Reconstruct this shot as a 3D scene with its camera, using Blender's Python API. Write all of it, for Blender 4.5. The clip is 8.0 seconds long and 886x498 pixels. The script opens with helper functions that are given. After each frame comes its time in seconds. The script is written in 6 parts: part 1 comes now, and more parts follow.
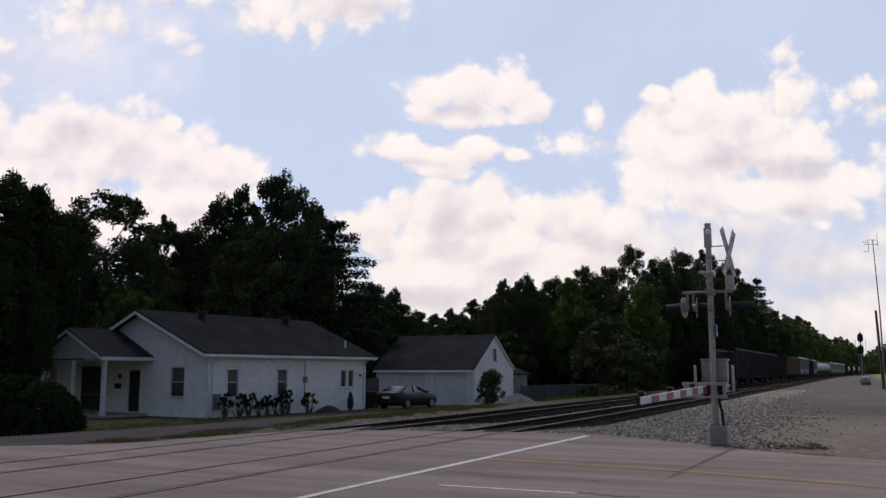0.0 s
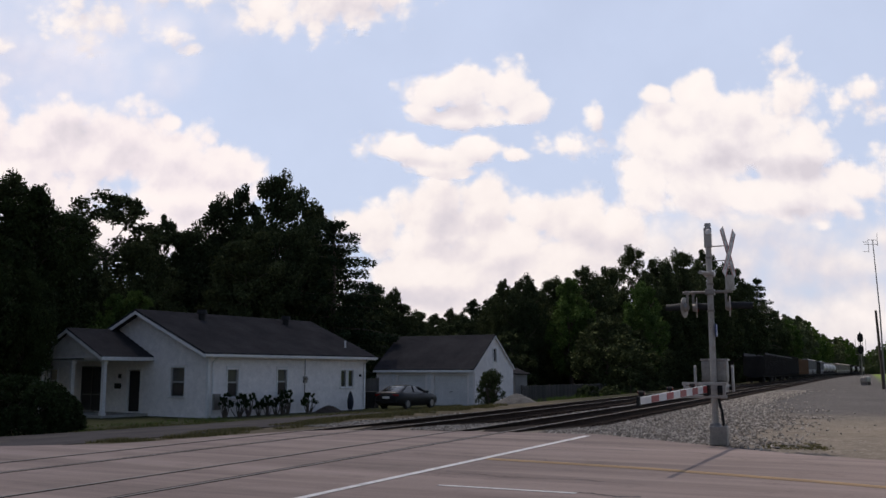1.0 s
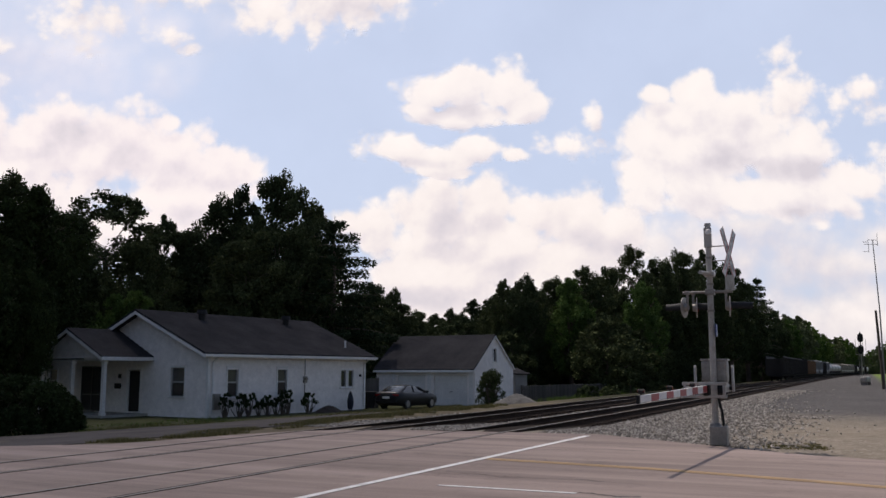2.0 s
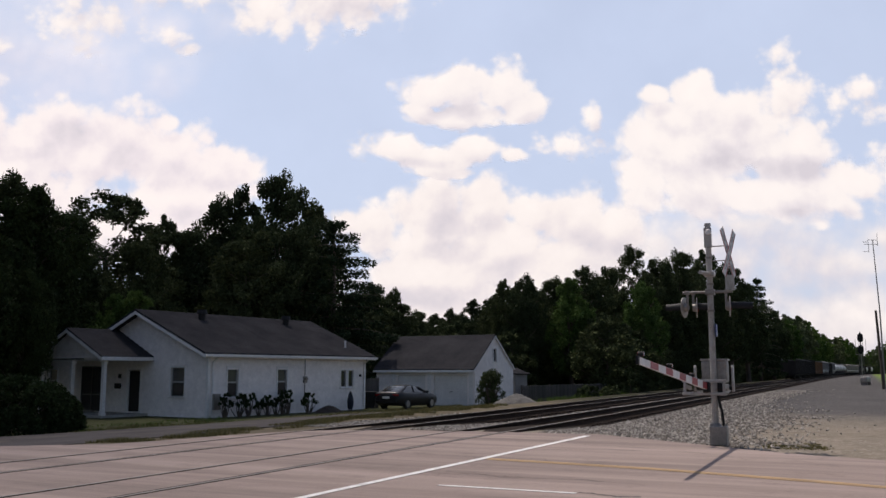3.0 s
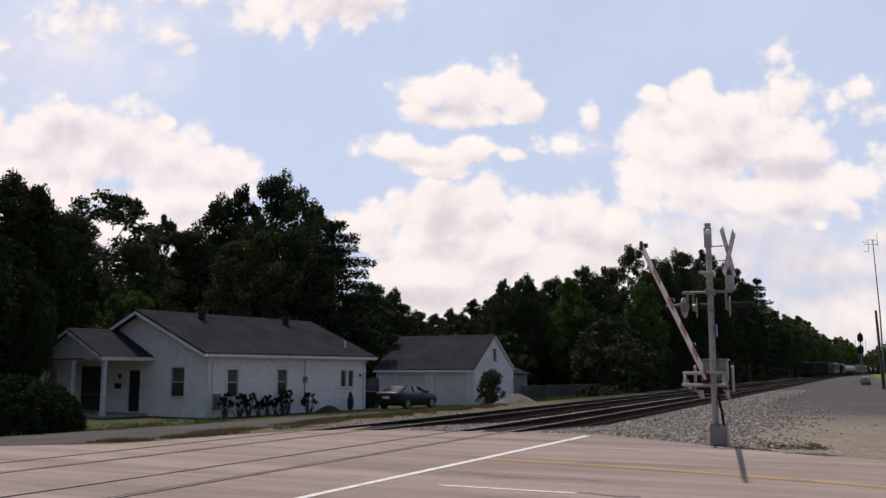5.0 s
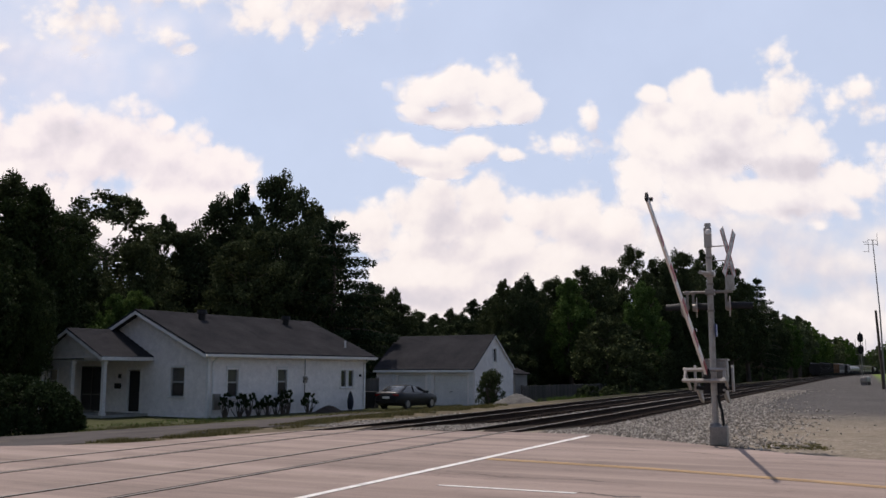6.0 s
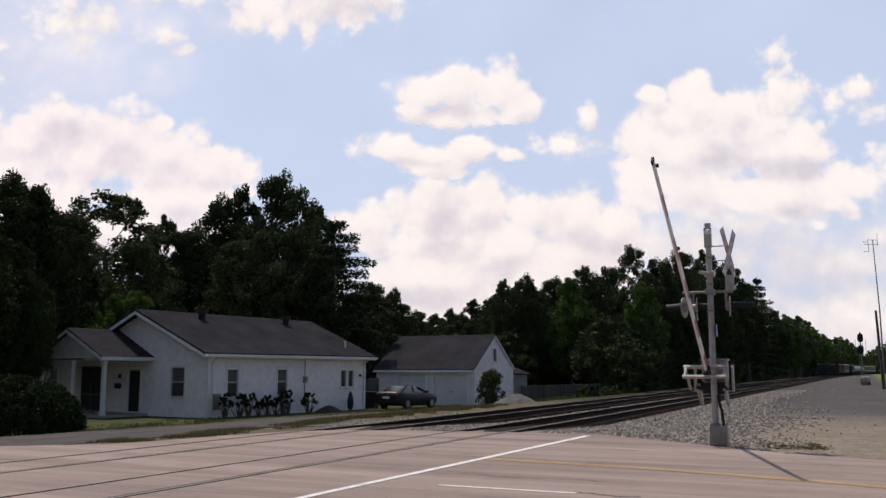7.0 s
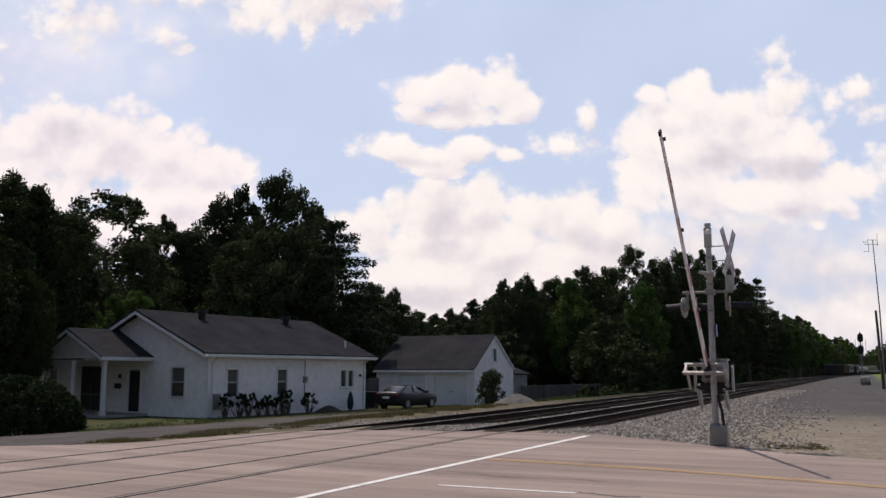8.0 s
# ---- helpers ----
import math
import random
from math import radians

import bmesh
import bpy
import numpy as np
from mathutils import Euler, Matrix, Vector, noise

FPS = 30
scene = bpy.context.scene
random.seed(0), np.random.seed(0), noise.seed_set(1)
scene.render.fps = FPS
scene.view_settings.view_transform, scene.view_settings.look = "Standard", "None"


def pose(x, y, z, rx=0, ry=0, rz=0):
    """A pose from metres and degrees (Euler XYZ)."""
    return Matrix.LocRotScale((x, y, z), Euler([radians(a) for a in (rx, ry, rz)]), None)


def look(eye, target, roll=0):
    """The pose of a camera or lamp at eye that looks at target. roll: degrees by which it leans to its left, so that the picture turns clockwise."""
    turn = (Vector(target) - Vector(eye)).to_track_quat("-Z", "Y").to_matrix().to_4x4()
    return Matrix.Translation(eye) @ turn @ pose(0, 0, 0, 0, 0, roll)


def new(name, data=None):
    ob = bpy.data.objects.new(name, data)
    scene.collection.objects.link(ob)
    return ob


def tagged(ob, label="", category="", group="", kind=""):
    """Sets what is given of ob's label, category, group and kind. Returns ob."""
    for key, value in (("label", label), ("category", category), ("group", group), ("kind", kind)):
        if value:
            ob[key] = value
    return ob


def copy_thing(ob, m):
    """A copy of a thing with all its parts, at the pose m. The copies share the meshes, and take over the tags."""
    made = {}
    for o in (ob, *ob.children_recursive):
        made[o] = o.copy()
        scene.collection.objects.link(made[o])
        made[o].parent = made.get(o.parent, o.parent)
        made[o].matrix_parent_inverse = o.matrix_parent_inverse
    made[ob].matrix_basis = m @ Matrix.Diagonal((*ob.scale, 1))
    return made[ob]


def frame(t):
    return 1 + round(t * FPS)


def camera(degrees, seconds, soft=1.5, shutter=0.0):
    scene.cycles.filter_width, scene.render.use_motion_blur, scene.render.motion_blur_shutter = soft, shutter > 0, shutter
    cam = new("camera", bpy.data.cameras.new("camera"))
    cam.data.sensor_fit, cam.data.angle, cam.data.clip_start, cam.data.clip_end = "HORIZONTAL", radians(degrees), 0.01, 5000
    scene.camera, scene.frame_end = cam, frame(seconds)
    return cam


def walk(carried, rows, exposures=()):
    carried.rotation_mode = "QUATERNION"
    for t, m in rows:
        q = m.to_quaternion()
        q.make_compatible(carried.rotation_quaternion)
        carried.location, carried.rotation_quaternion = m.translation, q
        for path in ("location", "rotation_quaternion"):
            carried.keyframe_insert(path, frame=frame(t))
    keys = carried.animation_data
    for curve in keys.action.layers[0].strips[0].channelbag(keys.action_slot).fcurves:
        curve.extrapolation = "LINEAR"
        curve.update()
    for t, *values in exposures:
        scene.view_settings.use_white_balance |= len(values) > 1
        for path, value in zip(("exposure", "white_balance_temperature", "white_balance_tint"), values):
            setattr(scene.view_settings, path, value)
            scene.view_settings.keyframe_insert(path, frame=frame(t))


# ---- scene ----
# The camera stands still beside the road, z = 0 at the rail tops of the crossing.
cam = camera(52.8, 8.0)
STAND = pose(0, 0, 1.75, 97.785, 0, 0)
walk(cam, [(0.0, STAND), (8.0, STAND)], exposures=[(0.0, -0.05, 6750, 16), (8.0, -0.05, 6750, 16)])

# ---- world and sun ----
SUN_EL, SUN_AZ = 63.5, -36.0  # azimuth from +y towards +x
world = bpy.data.worlds.new("world")
scene.world = world
world.use_nodes = True
wn = world.node_tree
sky = wn.nodes.new("ShaderNodeTexSky")
sky.sky_type, sky.sun_disc = "NISHITA", False
sky.sun_elevation, sky.sun_rotation = radians(SUN_EL), radians(SUN_AZ)
sky.air_density, sky.dust_density, sky.ozone_density = 1.0, 1.6, 1.0
wn.nodes["Background"].inputs["Strength"].default_value = 0.092
wn.links.new(sky.outputs[0], wn.nodes["Background"].inputs["Color"])
sun_data = bpy.data.lights.new("sun", "SUN")
sun_data.energy, sun_data.angle, sun_data.color = 3.2, radians(0.53), (1.0, 0.95, 0.87)
sun_ob = new("sun", sun_data)
SUN_DIR = Vector((math.sin(radians(SUN_AZ)) * math.cos(radians(SUN_EL)), math.cos(radians(SUN_AZ)) * math.cos(radians(SUN_EL)), math.sin(radians(SUN_EL))))
sun_ob.matrix_basis = look(SUN_DIR * 100, (0, 0, 0))

# ---- plan: u runs along the tracks, n to their left ----
U = Vector((0.42605, 0.9047, 0))
N = Vector((-0.9047, 0.42605, 0))
TRACK_AZ = math.degrees(math.atan2(U.y, U.x))
NEAR_TRACK, FAR_TRACK, GAUGE = 10.3, 14.4, 1.435
BEND_FROM, BEND_RADIUS = 220.0, 5000.0


def plan(a, o, z=0.0):
    """The place a metres along the tracks and o metres to the left of the camera."""
    p = U * a + N * o
    return Vector((p.x, p.y, z))


def bend(a):
    return (a - BEND_FROM) ** 2 / (2 * BEND_RADIUS) if a > BEND_FROM else 0.0


def bend_turn(a):
    return math.degrees(math.atan((a - BEND_FROM) / BEND_RADIUS)) if a > BEND_FROM else 0.0


def smooth(a, b, x):
    t = min(1.0, max(0.0, (x - a) / (b - a)))
    return t * t * (3 - 2 * t)


def ground_z(x, y):
    a, o = x * U.x + y * U.y, x * N.x + y * N.y
    o2 = o + bend(a)
    z = -0.06
    z -= 0.40 * smooth(17.0, 23.0, o2) + 0.14 * smooth(38, 58, a) * smooth(17, 23, o2)
    if a > 22:
        z -= 0.22 * smooth(25, 34, a) * smooth(7.6, 8.9, o2) * (1 - smooth(15.8, 18, o2))
        z -= 0.10 * smooth(25, 34, a) * smooth(3, 7.5, o2) * (1 - smooth(7.6, 8.9, o2))
    return z


# ---- materials ----
def material(name):
    m = bpy.data.materials.new(name)
    m.use_nodes = True
    return m, m.node_tree, m.node_tree.nodes["Principled BSDF"]


def ramp(nt, src, stops):
    r = nt.nodes.new("ShaderNodeValToRGB")
    while len(r.color_ramp.elements) < len(stops):
        r.color_ramp.elements.new(0.5)
    for e, (p, c) in zip(r.color_ramp.elements, stops):
        e.position, e.color = p, (*c, 1)
    nt.links.new(src, r.inputs[0])
    return r.outputs[0]


def noise_out(nt, scale, detail=6, rough=0.6, coord="Object", stretch=None):
    tc = nt.nodes.new("ShaderNodeTexCoord")
    src = tc.outputs[coord]
    if stretch:
        mp = nt.nodes.new("ShaderNodeMapping")
        mp.inputs["Scale"].default_value = stretch
        nt.links.new(src, mp.inputs[0])
        src = mp.outputs[0]
    n = nt.nodes.new("ShaderNodeTexNoise")
    n.inputs["Scale"].default_value, n.inputs["Detail"].default_value, n.inputs["Roughness"].default_value = scale, detail, rough
    nt.links.new(src, n.inputs["Vector"])
    return n.outputs[0]


def mix(nt, kind, fac, a, b):
    m = nt.nodes.new("ShaderNodeMix")
    m.data_type, m.blend_type = "RGBA", kind
    for i, v in ((0, fac), (6, a), (7, b)):
        if isinstance(v, (int, float)):
            m.inputs[i].default_value = v
        elif isinstance(v, tuple):
            m.inputs[i].default_value = (*v, 1)
        else:
            nt.links.new(v, m.inputs[i])
    return m.outputs[2]


def bump(nt, bsdf, height, strength, distance):
    b = nt.nodes.new("ShaderNodeBump")
    b.inputs["Strength"].default_value, b.inputs["Distance"].default_value = strength, distance
    nt.links.new(height, b.inputs["Height"])
    nt.links.new(b.outputs[0], bsdf.inputs["Normal"])


def worn(name, dark, light, rough=0.7, coarse=0.6, fine=12.0, metal=0.0, relief=0.01, stretch=None, dirt=None, dirt_scale=0.3, per_object=0.0, gloss=0.5):
    """A surface between two colours, varied coarsely and finely, with fine relief and, where given, dirt in patches."""
    m, nt, b = material(name)
    c = ramp(nt, noise_out(nt, coarse, 5, 0.6, stretch=stretch), [(0.3, dark), (0.7, light)])
    f = noise_out(nt, fine, 8, 0.7, stretch=stretch)
    c = mix(nt, "MULTIPLY", 0.5, c, ramp(nt, f, [(0.25, (0.55, 0.55, 0.55)), (0.75, (1.25, 1.25, 1.25))]))
    if dirt:
        d = ramp(nt, noise_out(nt, dirt_scale, 8, 0.75), [(0.52, (0, 0, 0)), (0.68, (1, 1, 1))])
        c = mix(nt, "MIX", d, c, dirt)
    if per_object:
        oi = nt.nodes.new("ShaderNodeObjectInfo")
        c = mix(nt, "MULTIPLY", 1.0, c, ramp(nt, oi.outputs["Random"], [(0, (1 - per_object,) * 3), (1, (1 + per_object,) * 3)]))
    nt.links.new(c, b.inputs["Base Color"])
    b.inputs["Roughness"].default_value, b.inputs["Metallic"].default_value = rough, metal
    b.inputs["Specular IOR Level"].default_value = gloss
    if relief:
        bump(nt, b, f, 0.6, relief)
    return m


def leaf_material(name, dark, light):
    m, nt, b = material(name)
    g = nt.nodes.new("ShaderNodeNewGeometry")
    oi = nt.nodes.new("ShaderNodeObjectInfo")
    c = ramp(nt, g.outputs["Random Per Island"], [(0, dark), (1, light)])
    c = mix(nt, "MULTIPLY", 1.0, c, ramp(nt, oi.outputs["Random"], [(0, (0.75, 0.8, 0.8)), (1, (1.2, 1.12, 1.0))]))
    nt.links.new(c, b.inputs["Base Color"])
    b.inputs["Roughness"].default_value = 0.85
    b.inputs["Specular IOR Level"].default_value = 0.08
    tr = nt.nodes.new("ShaderNodeBsdfTranslucent")
    nt.links.new(c, tr.inputs["Color"])
    mx = nt.nodes.new("ShaderNodeMixShader")
    mx.inputs[0].default_value = 0.12
    nt.links.new(b.outputs[0], mx.inputs[1])
    nt.links.new(tr.outputs[0], mx.inputs[2])
    nt.links.new(mx.outputs[0], nt.nodes["Material Output"].inputs["Surface"])
    return m


M_LEAF = leaf_material("leaves", (0.034, 0.046, 0.022), (0.068, 0.088, 0.04))
M_LEAF_LIGHT = leaf_material("light_leaves", (0.05, 0.09, 0.02), (0.11, 0.17, 0.05))
# paler copy of the leaves with distance haze put into the colour
M_LEAF_HAZED = leaf_material("hazed_distant_leaves", (0.06, 0.08, 0.04), (0.11, 0.135, 0.075))
M_NEEDLE = leaf_material("needles", (0.018, 0.032, 0.016), (0.045, 0.065, 0.03))
M_HEDGE = leaf_material("hedge_leaves", (0.016, 0.026, 0.01), (0.035, 0.055, 0.02))
M_BARK = worn("bark", (0.06, 0.045, 0.035), (0.14, 0.11, 0.085), 0.95, 1.5, 14, relief=0.04, stretch=(1, 1, 0.25))
M_SIDING = worn("white_siding", (0.78, 0.735, 0.715), (0.86, 0.815, 0.79), 0.6, 0.5, 3, relief=0.0006, dirt=(0.74, 0.70, 0.68), dirt_scale=0.5)
M_TRIM = worn("white_trim", (0.68, 0.67, 0.66), (0.8, 0.79, 0.78), 0.5, 1.0, 10, relief=0.001)
M_SHINGLE = worn("dark_grey_shingles", (0.036, 0.036, 0.040), (0.058, 0.057, 0.062), 1.0, 0.7, 9, relief=0.01, gloss=0.0)
M_PANE = worn("dark_window_glass", (0.02, 0.022, 0.025), (0.04, 0.042, 0.046), 0.06, 1.0, 2, relief=0)
M_DARK = worn("black_paint", (0.01, 0.01, 0.011), (0.022, 0.022, 0.023), 0.6, 1.5, 12, relief=0.002, gloss=0.2)
M_STEEL = worn("galvanised_steel", (0.20, 0.185, 0.172), (0.31, 0.29, 0.268), 0.5, 2.0, 16, 0.55, 0.002)
M_ALU = worn("pale_aluminium_paint", (0.30, 0.285, 0.265), (0.42, 0.40, 0.375), 0.5, 2.0, 18, 0.2, 0.002, dirt=(0.2, 0.17, 0.14), dirt_scale=1.5)
M_WHITE = worn("reflective_white", (0.62, 0.61, 0.60), (0.78, 0.77, 0.76), 0.45, 2.0, 15, relief=0.001)
M_RED = worn("reflective_red", (0.26, 0.008, 0.012), (0.36, 0.014, 0.018), 0.45, 2.0, 15, relief=0.001)
M_RUST = worn("rusty_rail_side", (0.025, 0.016, 0.011), (0.055, 0.034, 0.024), 0.95, 2.0, 20, relief=0.004, gloss=0.1)
M_RAILTOP = worn("worn_rail_head", (0.16, 0.14, 0.13), (0.27, 0.235, 0.21), 0.55, 1.0, 20, 0.25, 0.001, gloss=0.4)


# ---- mesh helpers ----
def part(name, bm, mat, parent=None, label="", smooth_faces=False):
    me = bpy.data.meshes.new(name)
    bm.to_mesh(me)
    bm.free()
    me.materials.append(mat)
    if smooth_faces:
        me.polygons.foreach_set("use_smooth", [True] * len(me.polygons))
    ob = new(name, me)
    if parent:
        ob.parent = parent
    return tagged(ob, label)


def thing(name, m, label, category, group="", kind=""):
    ob = new(name)
    ob.matrix_basis = m
    return tagged(ob, label, category, group, kind)


def box(bm, c, s, m=None, bevel=0.0):
    """A box with centre c and size s, turned by m."""
    r = bmesh.ops.create_cube(bm, size=1.0)
    vs = r["verts"]
    t = Matrix.Translation(c) @ (m or Matrix()) @ Matrix.Diagonal((*s, 1))
    bmesh.ops.transform(bm, matrix=t, verts=vs)
    if bevel:
        es = list({e for v in vs for e in v.link_edges})
        bmesh.ops.bevel(bm, geom=es, offset=bevel, segments=2, affect="EDGES", profile=0.6)
    return bm


def tube(bm, p, q, r0, r1=None, n=12, caps=True):
    p, q = Vector(p), Vector(q)
    d = q - p
    r = bmesh.ops.create_cone(bm, cap_ends=caps, segments=n, radius1=r0, radius2=r0 if r1 is None else r1, depth=d.length)
    m = Matrix.Translation((p + q) / 2) @ d.to_track_quat("Z", "Y").to_matrix().to_4x4()
    bmesh.ops.transform(bm, matrix=m, verts=r["verts"])
    return bm


def prism(bm, pts, depth, m=None):
    """A flat outline (x, z) pushed along y from 0 to depth."""
    a = [bm.verts.new((x, 0, z)) for x, z in pts]
    b = [bm.verts.new((x, depth, z)) for x, z in pts]
    bm.faces.new(a)
    bm.faces.new(b[::-1])
    k = len(pts)
    for i in range(k):
        bm.faces.new((a[i], b[i], b[(i + 1) % k], a[(i + 1) % k]))
    bmesh.ops.recalc_face_normals(bm, faces=bm.faces[:])
    if m:
        bmesh.ops.transform(bm, matrix=m, verts=a + b)
    return bm


def B():
    return bmesh.new()


# ---- clouds: far, thin, glowing sheets of vapour that drift ----
def cloud_material(name, puffs, seed, soft, warm, grain, veil, bellies):
    """Vapour whose thickness is the union of puffs (x, z, rx, rz, weight), broken up by noise."""
    m = bpy.data.materials.new(name)
    m.use_nodes = True
    nt = m.node_tree
    nt.nodes.remove(nt.nodes["Principled BSDF"])
    L, nodes = nt.links.new, nt.nodes
    tc = nodes.new("ShaderNodeTexCoord")

    def math_node(op, a, b=None, c=None):
        n = nodes.new("ShaderNodeMath")
        n.operation = op
        for i, v in enumerate((a, b, c)):
            if v is None:
                continue
            if isinstance(v, (int, float)):
                n.inputs[i].default_value = v
            else:
                L(v, n.inputs[i])
        return n.outputs[0]

    def shifted(src, off):
        v = nodes.new("ShaderNodeVectorMath")
        v.operation = "ADD"
        L(src, v.inputs[0])
        v.inputs[1].default_value = off
        return v.outputs[0]

    def fbm(src, scale, detail, off):
        n = nodes.new("ShaderNodeTexNoise")
        n.inputs["Scale"].default_value, n.inputs["Detail"].default_value, n.inputs["Roughness"].default_value = scale, detail, 0.55
        L(shifted(src, (seed * 731.0 + off, off, seed * 311.0)), n.inputs["Vector"])
        return n.outputs[0]

    def billows(src, scale, off):
        n = nodes.new("ShaderNodeTexVoronoi")
        n.feature = "SMOOTH_F1"
        n.inputs["Scale"].default_value, n.inputs["Smoothness"].default_value = scale, 0.35
        n.inputs["Detail"].default_value, n.inputs["Roughness"].default_value = 2.0, 0.5
        L(shifted(src, (seed * 517.0 + off, off * 0.3, seed * 211.0)), n.inputs["Vector"])
        return n.outputs["Distance"]

    def density(src):
        # the noise bends the puffs' outlines before it breaks them
        field = None
        for x, z, rx, rz, w in puffs:
            k = nodes.new("ShaderNodeVectorMath")
            k.operation = "MULTIPLY"
            L(shifted(src, (-x, 0, -z)), k.inputs[0])
            k.inputs[1].default_value = (1 / rx, 0, 1 / rz)
            ln = nodes.new("ShaderNodeVectorMath")
            ln.operation = "LENGTH"
            L(k.outputs[0], ln.inputs[0])
            v = math_node("MULTIPLY_ADD", ln.outputs["Value"], -w, w)
            field = v if field is None else math_node("SMOOTH_MAX", field, v, 0.15)
        d = math_node("ADD", field, math_node("MULTIPLY_ADD", billows(src, 0.0115 * grain, 40.0), -0.62, 0.68))
        d = math_node("ADD", d, math_node("MULTIPLY_ADD", billows(src, 0.030 * grain, 90.0), -0.30, 0.24))
        return math_node("ADD", d, math_node("MULTIPLY_ADD", fbm(src, 0.016 * grain, 6, 5.0), 0.75, -0.375))

    here = tc.outputs["Object"]
    d = density(here)
    mr = nodes.new("ShaderNodeMapRange")
    mr.interpolation_type = "SMOOTHERSTEP"
    L(d, mr.inputs[0])
    mr.inputs[1].default_value, mr.inputs[2].default_value = -0.02, soft
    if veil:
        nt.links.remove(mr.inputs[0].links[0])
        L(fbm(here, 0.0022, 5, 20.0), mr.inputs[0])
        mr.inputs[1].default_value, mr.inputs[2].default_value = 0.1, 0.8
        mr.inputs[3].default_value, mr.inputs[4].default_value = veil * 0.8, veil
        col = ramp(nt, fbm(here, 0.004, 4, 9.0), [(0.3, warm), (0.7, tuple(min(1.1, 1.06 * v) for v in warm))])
    else:
        # sun shading painted into the glow: brightest thinning sunward, greyer underneath and where deep
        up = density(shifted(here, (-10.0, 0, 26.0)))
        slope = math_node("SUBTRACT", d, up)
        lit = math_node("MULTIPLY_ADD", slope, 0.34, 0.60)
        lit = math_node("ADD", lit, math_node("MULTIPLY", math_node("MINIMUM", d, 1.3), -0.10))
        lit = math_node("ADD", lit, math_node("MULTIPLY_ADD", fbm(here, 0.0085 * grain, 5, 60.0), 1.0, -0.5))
        # bellies are soft grey ellipses that paint shaded undersides into the glow
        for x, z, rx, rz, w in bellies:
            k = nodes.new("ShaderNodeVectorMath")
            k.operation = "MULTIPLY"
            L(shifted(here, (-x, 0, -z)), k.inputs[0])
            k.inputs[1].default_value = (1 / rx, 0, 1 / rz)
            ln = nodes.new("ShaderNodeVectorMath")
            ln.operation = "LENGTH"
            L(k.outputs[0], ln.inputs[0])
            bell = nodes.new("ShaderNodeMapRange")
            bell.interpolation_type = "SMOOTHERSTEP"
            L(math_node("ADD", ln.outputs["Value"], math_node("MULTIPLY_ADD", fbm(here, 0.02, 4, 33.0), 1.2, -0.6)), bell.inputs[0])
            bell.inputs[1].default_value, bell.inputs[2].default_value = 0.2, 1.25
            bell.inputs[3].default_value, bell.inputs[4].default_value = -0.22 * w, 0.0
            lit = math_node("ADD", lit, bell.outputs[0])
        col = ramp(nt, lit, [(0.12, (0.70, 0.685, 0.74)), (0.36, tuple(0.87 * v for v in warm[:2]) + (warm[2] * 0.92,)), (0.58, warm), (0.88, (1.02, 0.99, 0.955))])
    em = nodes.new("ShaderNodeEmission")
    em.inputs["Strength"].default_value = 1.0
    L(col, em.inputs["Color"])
    tr = nodes.new("ShaderNodeBsdfTransparent")
    mx = nodes.new("ShaderNodeMixShader")
    L(mr.outputs[0], mx.inputs[0])
    L(tr.outputs[0], mx.inputs[1])
    L(em.outputs[0], mx.inputs[2])
    L(mx.outputs[0], nodes["Material Output"].inputs["Surface"])
    return m


CLOUDS = []


def cloud(label, depth, puffs, drift, seed, soft=0.35, warm=(0.95, 0.92, 0.90), grain=1.0, veil=0.0, bellies=()):
    """A cloud whose puffs are given in sixteenths of a degree or so (1/1580 of its distance) from the point above the camera's foot."""
    s = depth / 1580.0
    x0, x1 = min(p[0] - 1.35 * p[2] for p in puffs), max(p[0] + 1.35 * p[2] for p in puffs)
    z0, z1 = min(p[1] - 1.35 * p[3] for p in puffs), max(p[1] + 1.35 * p[3] for p in puffs)
    bm = B()
    bmesh.ops.create_grid(bm, x_segments=12, y_segments=6, size=0.5)
    for v in bm.verts:
        fx, fz = v.co.x, v.co.y
        v.co = Vector(((x0 + x1) / 2 + fx * (x1 - x0), -40 * (4 * fx * fx + 4 * fz * fz), (z0 + z1) / 2 + fz * (z1 - z0)))
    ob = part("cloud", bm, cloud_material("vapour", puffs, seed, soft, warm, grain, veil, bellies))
    tagged(ob, label, "cloud", kind="structure")
    ob.scale = (s, s, s)
    CLOUDS.append((ob, depth, drift * s))
    ob.location = (0, depth, 1.75)
    return ob


def puff(px, py, rx, ry, w=1.0):
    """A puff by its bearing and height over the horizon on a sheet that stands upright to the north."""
    f, tilt = 1580.0, radians(7.785)
    a, c = (px - 784) / f, -(py - 441) / f
    y, z = math.cos(tilt) - c * math.sin(tilt), math.sin(tilt) + c * math.cos(tilt)
    return (a / y * f, z / y * f, rx / y, ry / y, w)


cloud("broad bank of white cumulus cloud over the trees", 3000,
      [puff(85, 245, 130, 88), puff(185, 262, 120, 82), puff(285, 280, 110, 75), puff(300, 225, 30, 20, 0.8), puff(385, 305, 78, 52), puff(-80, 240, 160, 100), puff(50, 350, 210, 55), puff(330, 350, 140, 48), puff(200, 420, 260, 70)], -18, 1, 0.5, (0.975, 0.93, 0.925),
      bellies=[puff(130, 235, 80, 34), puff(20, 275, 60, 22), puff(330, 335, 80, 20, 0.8)])
